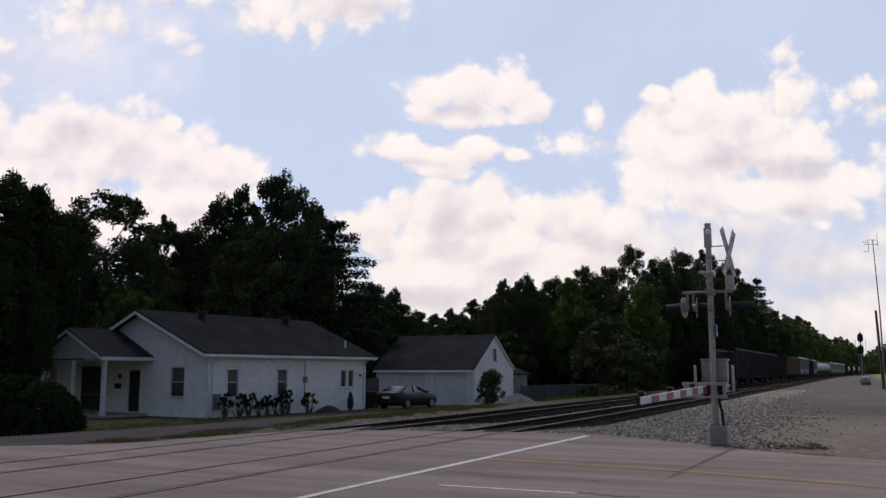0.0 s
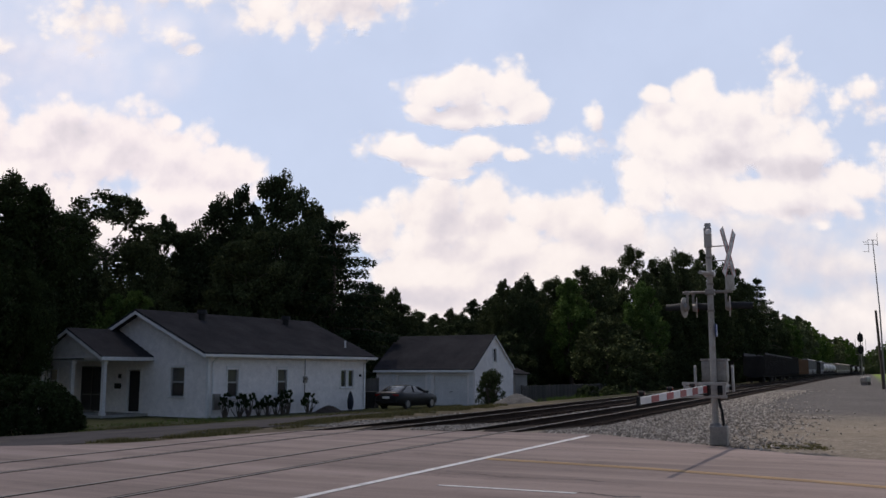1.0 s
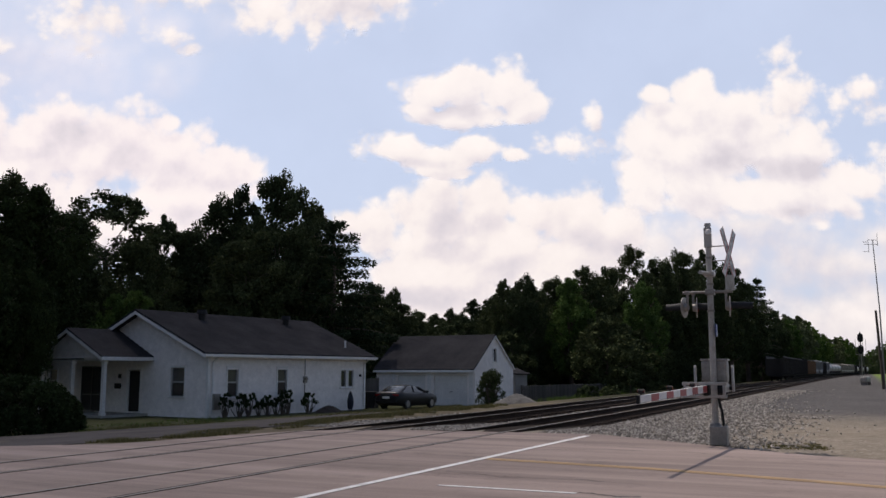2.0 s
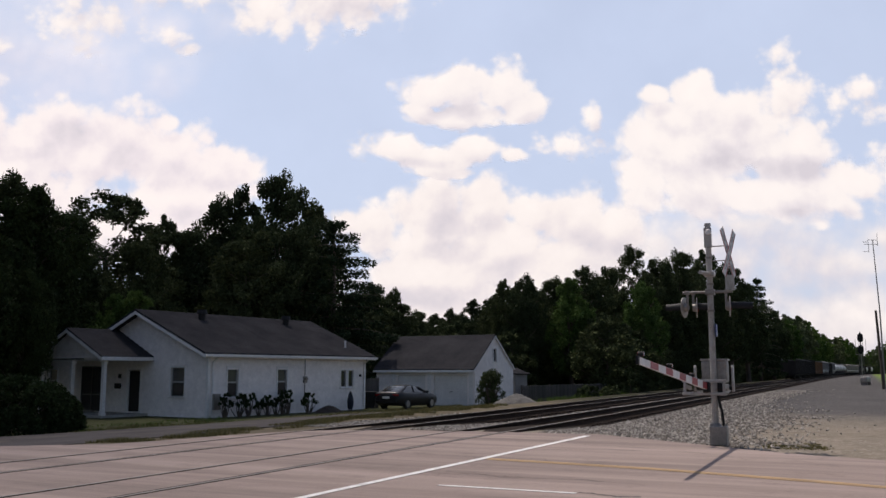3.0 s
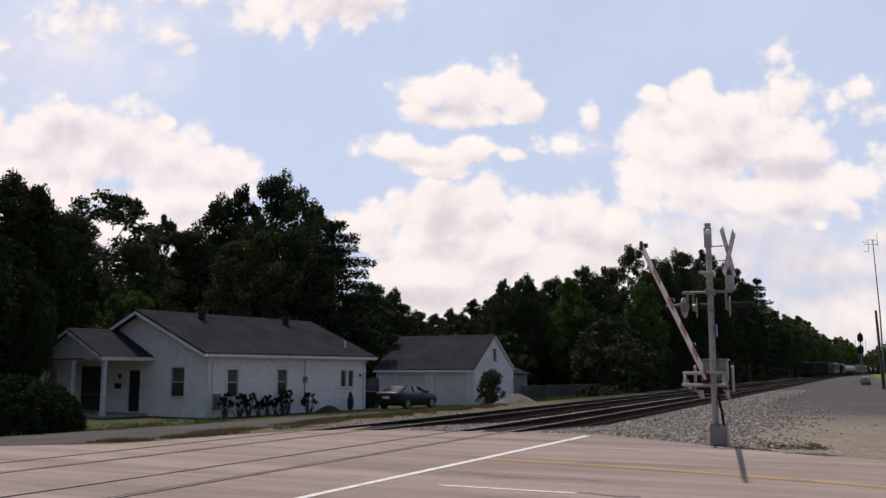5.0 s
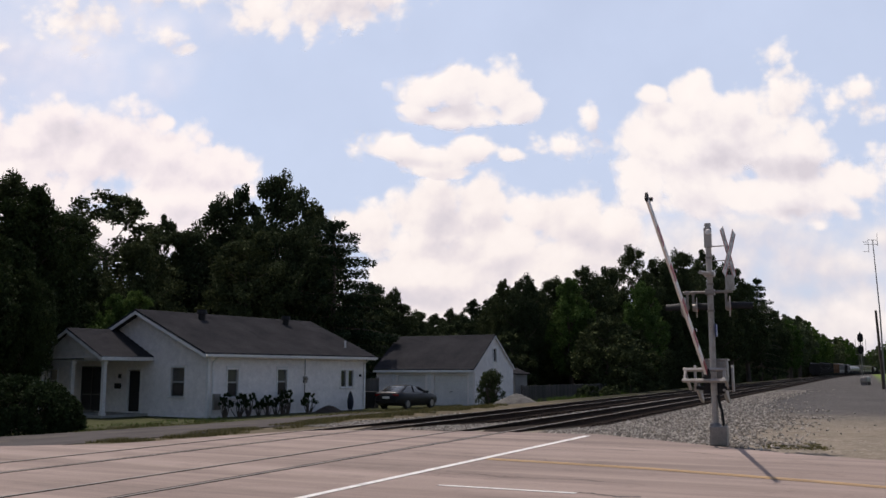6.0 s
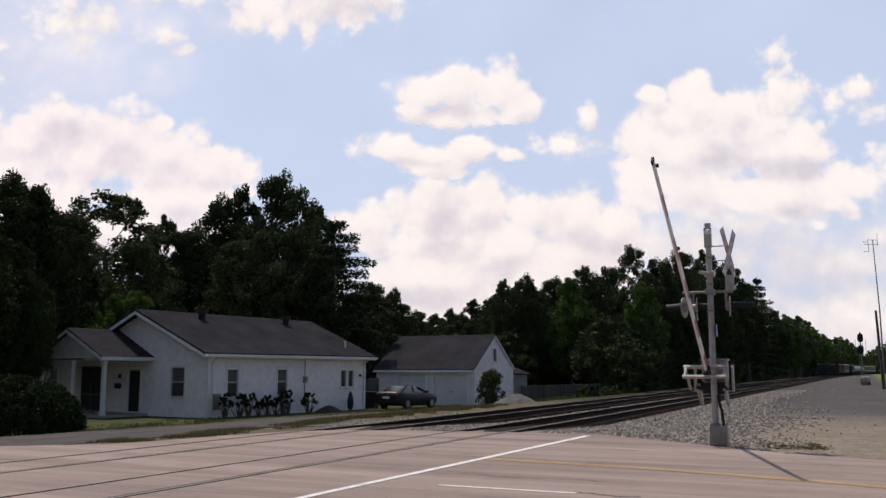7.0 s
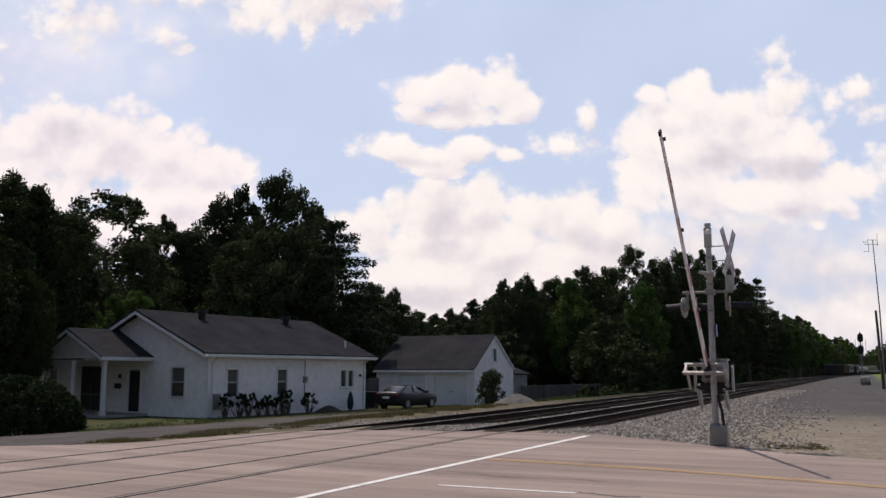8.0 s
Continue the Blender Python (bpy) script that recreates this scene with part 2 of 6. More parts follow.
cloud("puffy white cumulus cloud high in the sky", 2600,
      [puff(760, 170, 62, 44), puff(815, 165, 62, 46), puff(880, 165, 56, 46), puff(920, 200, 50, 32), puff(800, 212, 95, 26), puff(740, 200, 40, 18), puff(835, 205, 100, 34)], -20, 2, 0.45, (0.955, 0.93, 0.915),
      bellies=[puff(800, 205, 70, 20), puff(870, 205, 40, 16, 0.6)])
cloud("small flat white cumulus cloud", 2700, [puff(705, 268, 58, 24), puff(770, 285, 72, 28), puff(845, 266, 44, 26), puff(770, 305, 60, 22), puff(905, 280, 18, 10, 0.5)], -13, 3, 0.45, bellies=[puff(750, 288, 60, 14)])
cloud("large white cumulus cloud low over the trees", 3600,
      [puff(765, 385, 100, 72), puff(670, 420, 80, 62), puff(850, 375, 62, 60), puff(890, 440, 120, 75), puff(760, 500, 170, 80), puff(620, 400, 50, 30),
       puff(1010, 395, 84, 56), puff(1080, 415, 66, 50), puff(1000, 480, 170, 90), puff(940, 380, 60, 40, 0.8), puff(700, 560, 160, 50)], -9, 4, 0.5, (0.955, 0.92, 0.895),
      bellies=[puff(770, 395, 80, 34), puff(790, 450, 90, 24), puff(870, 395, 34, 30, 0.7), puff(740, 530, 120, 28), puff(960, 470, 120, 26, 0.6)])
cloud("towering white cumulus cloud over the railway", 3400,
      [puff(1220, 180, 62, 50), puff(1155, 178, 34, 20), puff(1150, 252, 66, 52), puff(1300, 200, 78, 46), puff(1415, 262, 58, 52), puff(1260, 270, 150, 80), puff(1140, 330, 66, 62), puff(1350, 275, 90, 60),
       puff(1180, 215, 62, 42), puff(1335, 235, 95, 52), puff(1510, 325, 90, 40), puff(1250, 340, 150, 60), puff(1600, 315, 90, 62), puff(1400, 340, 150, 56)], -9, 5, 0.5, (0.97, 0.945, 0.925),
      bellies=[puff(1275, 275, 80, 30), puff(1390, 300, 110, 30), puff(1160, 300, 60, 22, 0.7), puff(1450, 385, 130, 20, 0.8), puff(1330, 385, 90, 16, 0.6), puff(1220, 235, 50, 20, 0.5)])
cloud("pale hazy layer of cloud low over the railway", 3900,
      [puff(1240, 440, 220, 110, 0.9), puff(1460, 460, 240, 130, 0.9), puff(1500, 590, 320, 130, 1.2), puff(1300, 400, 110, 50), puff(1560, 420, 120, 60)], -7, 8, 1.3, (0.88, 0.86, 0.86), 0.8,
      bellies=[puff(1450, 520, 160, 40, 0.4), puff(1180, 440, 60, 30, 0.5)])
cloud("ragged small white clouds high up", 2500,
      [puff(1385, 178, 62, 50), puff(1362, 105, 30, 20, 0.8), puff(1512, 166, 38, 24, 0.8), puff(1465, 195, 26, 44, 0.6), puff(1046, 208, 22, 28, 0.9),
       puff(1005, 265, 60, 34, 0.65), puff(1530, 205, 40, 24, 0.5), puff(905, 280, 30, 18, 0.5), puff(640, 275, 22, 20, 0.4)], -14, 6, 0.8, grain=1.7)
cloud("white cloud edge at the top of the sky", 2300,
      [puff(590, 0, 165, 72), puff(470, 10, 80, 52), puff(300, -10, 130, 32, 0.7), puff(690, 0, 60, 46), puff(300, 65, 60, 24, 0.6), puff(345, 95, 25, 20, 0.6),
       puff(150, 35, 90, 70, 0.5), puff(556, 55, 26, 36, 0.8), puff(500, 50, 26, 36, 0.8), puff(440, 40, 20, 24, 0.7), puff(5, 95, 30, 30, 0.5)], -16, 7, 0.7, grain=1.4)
# two glowing sheets added to pale and brighten the sky itself
cloud("glowing veil added to brighten the sky at upper left", 4100, [puff(60, 90, 420, 230, 1.0), puff(300, 40, 380, 120, 0.8)], -12, 10, 1.9, (0.92, 0.91, 0.97), 0.5)
cloud("glowing pale haze sheet added to brighten the whole sky", 4300,
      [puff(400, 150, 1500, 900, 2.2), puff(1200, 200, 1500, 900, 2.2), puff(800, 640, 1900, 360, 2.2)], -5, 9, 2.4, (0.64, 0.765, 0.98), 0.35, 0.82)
M_DARK_FRAME = worn("dark_frame", (0.05, 0.047, 0.045), (0.085, 0.08, 0.077), 0.7, 2, 12, relief=0)
M_SASH = worn("grey_window_sash", (0.26, 0.26, 0.265), (0.36, 0.36, 0.365), 0.5, 2, 12, relief=0)


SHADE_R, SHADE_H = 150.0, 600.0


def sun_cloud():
    """Unseen cumulus cloud high overhead, added to shade the ground, drifting off the sun."""
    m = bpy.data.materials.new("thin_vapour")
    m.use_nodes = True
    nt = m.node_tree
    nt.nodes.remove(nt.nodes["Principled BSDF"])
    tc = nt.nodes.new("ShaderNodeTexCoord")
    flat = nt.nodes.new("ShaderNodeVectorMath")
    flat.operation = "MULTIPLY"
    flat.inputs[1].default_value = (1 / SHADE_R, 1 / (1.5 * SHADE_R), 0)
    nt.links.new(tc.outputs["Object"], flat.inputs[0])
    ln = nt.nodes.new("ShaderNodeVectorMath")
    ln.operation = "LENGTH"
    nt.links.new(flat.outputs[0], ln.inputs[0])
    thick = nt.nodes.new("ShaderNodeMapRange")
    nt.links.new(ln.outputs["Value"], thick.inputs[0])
    # opacity and edge width set by the shade wanted on the road
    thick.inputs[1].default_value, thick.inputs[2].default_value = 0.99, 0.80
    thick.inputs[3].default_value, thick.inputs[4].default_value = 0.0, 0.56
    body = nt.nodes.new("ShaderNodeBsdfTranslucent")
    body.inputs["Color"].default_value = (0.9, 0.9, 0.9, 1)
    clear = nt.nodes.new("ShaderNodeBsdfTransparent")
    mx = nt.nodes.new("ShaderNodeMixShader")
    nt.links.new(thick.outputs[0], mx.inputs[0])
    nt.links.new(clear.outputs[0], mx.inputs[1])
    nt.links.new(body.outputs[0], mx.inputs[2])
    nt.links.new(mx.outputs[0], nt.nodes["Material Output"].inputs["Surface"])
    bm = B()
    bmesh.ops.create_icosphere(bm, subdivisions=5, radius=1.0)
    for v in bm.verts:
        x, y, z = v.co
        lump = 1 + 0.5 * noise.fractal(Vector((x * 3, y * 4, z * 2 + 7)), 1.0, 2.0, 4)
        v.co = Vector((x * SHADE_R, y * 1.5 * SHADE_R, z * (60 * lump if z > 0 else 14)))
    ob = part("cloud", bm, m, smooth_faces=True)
    return tagged(ob, "unseen white cumulus cloud added overhead to shade the road, drifting off the sun", "cloud", kind="structure")


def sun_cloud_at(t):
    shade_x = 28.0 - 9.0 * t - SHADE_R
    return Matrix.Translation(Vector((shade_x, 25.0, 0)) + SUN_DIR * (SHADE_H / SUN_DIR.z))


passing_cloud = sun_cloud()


# ---- ground, road and tracks ----
def road_material():
    """Old asphalt, bleached pinkish, with wheel-worn bands along the road, stains and fine grit."""
    m, nt, b = material("old_pale_asphalt")
    tc = nt.nodes.new("ShaderNodeTexCoord")
    mp2 = nt.nodes.new("ShaderNodeMapping")
    mp2.vector_type = "POINT"
    mp2.inputs["Rotation"].default_value = (0, 0, -radians(TRACK_AZ))
    nt.links.new(tc.outputs["Object"], mp2.inputs[0])
    st = nt.nodes.new("ShaderNodeMapping")
    st.inputs["Scale"].default_value = (0.9, 0.07, 1)
    nt.links.new(mp2.outputs[0], st.inputs[0])
    n = nt.nodes.new("ShaderNodeTexNoise")
    n.inputs["Scale"].default_value, n.inputs["Detail"].default_value, n.inputs["Roughness"].default_value = 1.0, 7, 0.62
    nt.links.new(st.outputs[0], n.inputs["Vector"])
    c = ramp(nt, n.outputs[0], [(0.34, (0.175, 0.132, 0.113)), (0.5, (0.268, 0.203, 0.175)), (0.66, (0.345, 0.265, 0.23))])
    grit = noise_out(nt, 38, 8, 0.75)
    c = mix(nt, "MULTIPLY", 0.55, c, ramp(nt, grit, [(0.3, (0.55, 0.55, 0.55)), (0.7, (1.3, 1.3, 1.3))]))
    stain = ramp(nt, noise_out(nt, 0.8, 9, 0.75), [(0.55, (1, 1, 1)), (0.72, (0.66, 0.65, 0.64))])
    c = mix(nt, "MULTIPLY", 0.9, c, stain)
    veins = nt.nodes.new("ShaderNodeTexVoronoi")
    veins.feature = "DISTANCE_TO_EDGE"
    veins.inputs["Scale"].default_value = 0.3
    wob = nt.nodes.new("ShaderNodeVectorMath")
    wob.operation = "MULTIPLY_ADD"
    wob.inputs[1].default_value = (2.6, 2.6, 0)
    nz = nt.nodes.new("ShaderNodeTexNoise")
    nz.inputs["Scale"].default_value, nz.inputs["Detail"].default_value = 1.6, 6
    nt.links.new(tc.outputs["Object"], nz.inputs["Vector"])
    nt.links.new(nz.outputs["Color"], wob.inputs[0])
    nt.links.new(tc.outputs["Object"], wob.inputs[2])
    nt.links.new(wob.outputs[0], veins.inputs["Vector"])
    broken = ramp(nt, noise_out(nt, 0.5, 5, 0.6), [(0.45, (0, 0, 0)), (0.62, (0.7, 0.7, 0.7))])
    c = mix(nt, "MULTIPLY", broken, c, ramp(nt, veins.outputs["Distance"], [(0.0, (0.5, 0.48, 0.46)), (0.008, (1, 1, 1))]))
    nt.links.new(c, b.inputs["Base Color"])
    b.inputs["Roughness"].default_value = 0.9
    b.inputs["Specular IOR Level"].default_value = 0.38
    bump(nt, b, grit, 0.5, 0.006)
    return m


M_ROAD = road_material()
M_DRIVE = worn("grey_gravel_drive", (0.06, 0.053, 0.052), (0.10, 0.089, 0.086), 0.95, 0.5, 18, relief=0.01, gloss=0.1, dirt=(0.13, 0.11, 0.09), dirt_scale=0.4)
M_FLANGE = worn("rubber_flangeway", (0.018, 0.014, 0.012), (0.04, 0.033, 0.028), 0.9, 3, 20, relief=0.004, gloss=0.1)
M_LINE = worn("worn_white_road_paint", (0.66, 0.64, 0.61), (0.82, 0.80, 0.77), 0.7, 2.0, 25, relief=0.002, dirt=(0.25, 0.23, 0.22), dirt_scale=3)
M_YELLOW = worn("worn_yellow_road_paint", (0.36, 0.235, 0.12), (0.44, 0.285, 0.135), 0.85, 2.0, 25, relief=0.002, dirt=(0.30, 0.215, 0.16), dirt_scale=0.9)
M_TIE = worn("creosoted_timber", (0.02, 0.014, 0.011), (0.042, 0.031, 0.025), 0.95, 3, 18, relief=0.006, per_object=0.3, gloss=0.05)
M_OILY = worn("oily_ballast", (0.02, 0.015, 0.011), (0.042, 0.032, 0.026), 0.95, 3, 22, relief=0.02, gloss=0.05)
M_GRASS = leaf_material("dry_grass", (0.10, 0.095, 0.035), (0.22, 0.19, 0.09))
M_GREEN = leaf_material("green_grass", (0.06, 0.10, 0.02), (0.13, 0.18, 0.05))


def spaced(lo, hi, fine_lo, fine_hi, fine, growth=1.25):
    vals = list(np.arange(fine_lo, fine_hi + 1e-6, fine))
    s, v = fine, vals[-1]
    while v < hi:
        s *= growth
        v = min(hi, v + s)
        vals.append(v)
    s, v = fine, vals[0]
    while v > lo:
        s *= growth
        v = max(lo, v - s)
        vals.insert(0, v)
    return vals


def ground():
    al, ol = spaced(-3500, 4800, -10, 120, 1.2), spaced(-3500, 3500, -12, 34, 0.7)
    verts, faces = [], []
    for a in al:
        for o in ol:
            p = plan(a, o)
            verts.append((p.x, p.y, ground_z(p.x, p.y)))
    k = len(ol)
    for i in range(len(al) - 1):
        for j in range(k - 1):
            q = i * k + j
            faces.append((q, q + 1, q + k + 1, q + k))
    me = bpy.data.meshes.new("ground")
    me.from_pydata(verts, [], faces)
    me.polygons.foreach_set("use_smooth", [True] * len(me.polygons))
    m, nt, b = material("ground_cover")
    tc = nt.nodes.new("ShaderNodeTexCoord")
    mp = nt.nodes.new("ShaderNodeMapping")
    mp.vector_type = "POINT"
    mp.inputs["Rotation"].default_value = (0, 0, -radians(TRACK_AZ))
    nt.links.new(tc.outputs["Object"], mp.inputs[0])
    sep = nt.nodes.new("ShaderNodeSeparateXYZ")
    nt.links.new(mp.outputs[0], sep.inputs[0])
    along, off = sep.outputs[0], sep.outputs[1]
    jit = noise_out(nt, 0.35, 6, 0.7)

    def step(src, lo, hi, amount=6.0):
        ad = nt.nodes.new("ShaderNodeMath")
        ad.operation = "MULTIPLY_ADD"
        nt.links.new(jit, ad.inputs[0])
        ad.inputs[1].default_value = amount
        nt.links.new(src, ad.inputs[2])
        r = nt.nodes.new("ShaderNodeMapRange")
        nt.links.new(ad.outputs[0], r.inputs[0])
        r.inputs[1].default_value, r.inputs[2].default_value = lo + amount / 2, hi + amount / 2
        return r.outputs[0]

    stone = nt.nodes.new("ShaderNodeTexVoronoi")
    stone.inputs["Scale"].default_value = 14.0
    nt.links.new(tc.outputs["Object"], stone.inputs["Vector"])
    hue = nt.nodes.new("ShaderNodeSeparateColor")
    nt.links.new(stone.outputs["Color"], hue.inputs[0])
    gravel = ramp(nt, hue.outputs[0], [(0.0, (0.13, 0.113, 0.094)), (0.5, (0.24, 0.208, 0.172)), (1.0, (0.39, 0.35, 0.305))])
    gravel = mix(nt, "MULTIPLY", 0.8, gravel, ramp(nt, noise_out(nt, 0.22, 7, 0.65), [(0.35, (0.60, 0.58, 0.56)), (0.65, (1.0, 0.98, 0.94))]))
    sand = ramp(nt, noise_out(nt, 1.2, 9, 0.7), [(0.3, (0.125, 0.103, 0.08)), (0.7, (0.28, 0.238, 0.186))])
    c = mix(nt, "MIX", ramp(nt, noise_out(nt, 0.12, 6, 0.7), [(0.42, (0, 0, 0)), (0.6, (0.8, 0.8, 0.8))]), gravel, sand)
    c = mix(nt, "MULTIPLY", 1.0, c, ramp(nt, noise_out(nt, 16, 6, 0.8), [(0.3, (0.55, 0.54, 0.53)), (0.7, (1.4, 1.4, 1.38))]))
    # grey gravel farther along, darkened more with cloud shade put into its colour
    grey = mix(nt, "MULTIPLY", 0.7, ramp(nt, hue.outputs[0], [(0.0, (0.048, 0.045, 0.045)), (1.0, (0.118, 0.112, 0.109))]), ramp(nt, noise_out(nt, 0.15, 7, 0.65), [(0.35, (0.75, 0.74, 0.74)), (0.65, (1.2, 1.18, 1.15))]))
    c = mix(nt, "MIX", step(along, 32, 44, 10), c, grey)
    soil = ramp(nt, noise_out(nt, 0.9, 9, 0.7), [(0.3, (0.075, 0.06, 0.042)), (0.5, (0.115, 0.095, 0.065)), (0.75, (0.15, 0.13, 0.085))])
    turf = ramp(nt, noise_out(nt, 1.5, 9, 0.7), [(0.3, (0.04, 0.045, 0.02)), (0.7, (0.08, 0.085, 0.04))])
    soil = mix(nt, "MIX", step(off, 20, 26, 6), soil, turf)
    # darker ground from 50 m along: tree shade put into its colour
    soil = mix(nt, "MIX", step(along, 50, 62, 8), soil, ramp(nt, noise_out(nt, 1.1, 8, 0.7), [(0.3, (0.022, 0.022, 0.013)), (0.7, (0.05, 0.048, 0.028))]))
    c = mix(nt, "MIX", step(off, 15.5, 16.2, 1.0), c, soil)
    neg = nt.nodes.new("ShaderNodeMath")
    neg.operation = "MULTIPLY_ADD"
    nt.links.new(off, neg.inputs[0])
    neg.inputs[1].default_value, neg.inputs[2].default_value = -1.0, 0.0
    far = step(along, 110, 130, 8)
    lawn = nt.nodes.new("ShaderNodeMath")
    lawn.operation = "MULTIPLY"
    nt.links.new(far, lawn.inputs[0])
    nt.links.new(step(neg.outputs[0], 1.5, 3.5, 2), lawn.inputs[1])
    c = mix(nt, "MIX", lawn.outputs[0], c, ramp(nt, noise_out(nt, 1.1, 8, 0.7), [(0.3, (0.09, 0.14, 0.03)), (0.7, (0.17, 0.22, 0.06))]))
    nt.links.new(c, b.inputs["Base Color"])
    b.inputs["Roughness"].default_value = 0.97
    b.inputs["Specular IOR Level"].default_value = 0.08
    bump(nt, b, stone.outputs["Distance"], 0.5, 0.03)
    me.materials.append(m)
    return tagged(new("ground", me), "pale gravel and dry earth beside the railway", "ground", kind="structure")


def slab(name, outline, z, mat, label, category, drape=False, thick=0.05, parent=None):
    """A flat sheet with an outline in the plan (a, o)."""
    bm = B()
    vs = [bm.verts.new(plan(a, o, (ground_z(*plan(a, o).xy) if drape else 0) + z)) for a, o in outline]
    f = bm.faces.new(vs)
    if f.normal.z < 0 or f.calc_center_median() is None:
        f.normal_flip()
    r = bmesh.ops.extrude_face_region(bm, geom=[f])
    for v in [g for g in r["geom"] if isinstance(g, bmesh.types.BMVert)]:
        v.co.z -= thick
    bmesh.ops.recalc_face_normals(bm, faces=bm.faces[:])
    bmesh.ops.triangulate(bm, faces=bm.faces[:])
    ob = part(name, bm, mat, parent)
    return tagged(ob, label, category, kind="structure")


def road():
    far_edge = [(20.0, -70), (20.05, -8), (20.1, -0.2), (20.6, 1.2), (22.0, 3.2), (23.6, 5.2), (24.9, 7.0), (24.75, 8.2), (24.45, 10.4), (24.1, 12.2), (23.3, 14.5), (22.0, 15.5), (20.0, 16.0), (18.1, 16.3), (16.5, 16.7), (14.9, 18.6), (13.0, 22.0), (12.6, 80)]
    slab("road", far_edge + [(-9, 80), (-9, -70)], 0.0, M_ROAD, "pale worn asphalt road over the level crossing", "road", thick=0.12)
    slab("stop_line", [(9.0, 7.18), (9.0, 7.32), (24.05, 7.08), (24.05, 6.9)], 0.008, M_LINE, "worn white painted line beside the tracks", "road marking", thick=0.004)
    way = [(16.95, 7.0), (16.75, 5.3), (16.5, 3.6), (16.1, 2.1), (15.75, 0.8), (15.4, -0.2), (13.6, -6.0), (8.0, -24.0)]
    for near, far in ((-0.15, -0.02), (0.02, 0.15)):
        slab("centre_line", [(a + far, o) for a, o in way] + [(a + near, o) for a, o in reversed(way)], 0.008, M_YELLOW, "faded yellow double centre line", "road marking", thick=0.004)
    slab("edge_line", [(12.72, 6.1), (12.82, 6.1), (12.82, 3.9), (12.72, 3.9)], 0.008, M_LINE, "worn white edge line", "road marking", thick=0.004)
    slab("driveway", [(15.5, 19.5), (20.5, 17.6), (26.0, 17.8), (34.0, 19.2), (43.0, 20.8), (46, 23.4), (40, 24.6), (30, 25.2), (20, 26.5), (8, 30), (-6, 34), (-8, 24)], 0.03, M_DRIVE, "worn grey drive in front of the house", "driveway", drape=True, thick=0.02)


def rail_line(o, name, parent, a0, a1, buried):
    """One rail: head, web and foot swept along the track."""
    prof = [(-0.036, 0.0), (0.036, 0.0), (0.036, -0.035), (0.010, -0.048), (0.010, -0.145), (0.07, -0.165), (0.07, -0.175), (-0.07, -0.175), (-0.07, -0.165), (-0.010, -0.145), (-0.010, -0.048), (-0.036, -0.035)]
    bm = B()
    rows = []
    aa = [a0]
    while aa[-1] < a1:
        aa.append(min(a1, aa[-1] + (6 if aa[-1] > BEND_FROM else 40)))
    for a in aa:
        rows.append([bm.verts.new(plan(a, o + x - bend(a), z + 0.012)) for x, z in prof])
    for r, s in zip(rows, rows[1:]):
        for i in range(len(prof)):
            f = bm.faces.new((r[i], r[(i + 1) % 12], s[(i + 1) % 12], s[i]))
            f.material_index = 1 if i == 0 else 0
    bm.faces.new(rows[0])
    bmesh.ops.recalc_face_normals(bm, faces=bm.faces[:])
    ob = part(name, bm, M_RUST, parent)
    ob.data.materials.append(M_RAILTOP)
    return ob


def tracks():
    tie = B()
    box(tie, (0, 0, 0), (0.23, 2.6, 0.18), bevel=0.012)
    tie_mesh = bpy.data.meshes.new("tie")
    tie.to_mesh(tie_mesh)
    tie_mesh.materials.append(M_TIE)
    for name, o, label in (("near", NEAR_TRACK, "railway track with rusty rails on dark ties"), ("far", FAR_TRACK, "second railway track on dark ties")):
        tr = thing("railway_track", Matrix(), label, "railway track", "tracks over the crossing", "structure")
        for side in (-1, 1):
            rail_line(o + side * 0.7525, "rail", tr, -40, 900, False)
        # the groove inside each rail in the road, and a narrow seam outside it
        for side in (-1, 1):
            for edge in (-1, 1):
                w = (0.04 if side < 0 else 0.014) if edge * side < 0 else 0.006
                c = o + side * 0.7525 + edge * (0.036 + w)
                bm = B()
                box(bm, plan(2.0, c, -0.012), (56, 2 * w, 0.04), Matrix.Rotation(radians(TRACK_AZ), 4, "Z"))
                part("flangeway", bm, M_FLANGE, tr)
        for i in range(170):
            a = 25.3 + i * 0.52
            ob = new("tie", tie_mesh)
            ob.parent = tr
            ob.matrix_basis = Matrix.Translation(plan(a, o + random.uniform(-0.04, 0.04), -0.262)) @ Matrix.Rotation(radians(TRACK_AZ + random.uniform(-0.8, 0.8)), 4, "Z")
        bm = B()
        for i in range(700):
            a = 25.3 + (170 + i) * 0.52
            box(bm, plan(a, o - bend(a), -0.262), (0.23, 2.6, 0.18), Matrix.Rotation(radians(TRACK_AZ), 4, "Z"))
        tagged(part("ties", bm, M_TIE, tr), kind="stuff")
        # dark ballast between the rails
        bm = B()
        prev = None
        for a in [24.2, 25.0, 26.0, 28.0, 30.0, 32.0] + list(np.arange(35.0, 230, 5)) + list(np.arange(230, 900, 10)):
            lift = 0.15 * (1 - smooth(26.0, 34.0, a))
            row = [bm.verts.new(plan(a, o + x - bend(a), z + lift)) for x, z in ((-1.6, -0.50), (-1.33, -0.235), (0, -0.205), (1.22, -0.235), (1.42, -0.50))]
            if prev:
                for j in range(4):
                    bm.faces.new((prev[j], prev[j + 1], row[j + 1], row[j]))
            prev = row
        bmesh.ops.recalc_face_normals(bm, faces=bm.faces[:])
        part("oily_bed", bm, M_OILY, tr)


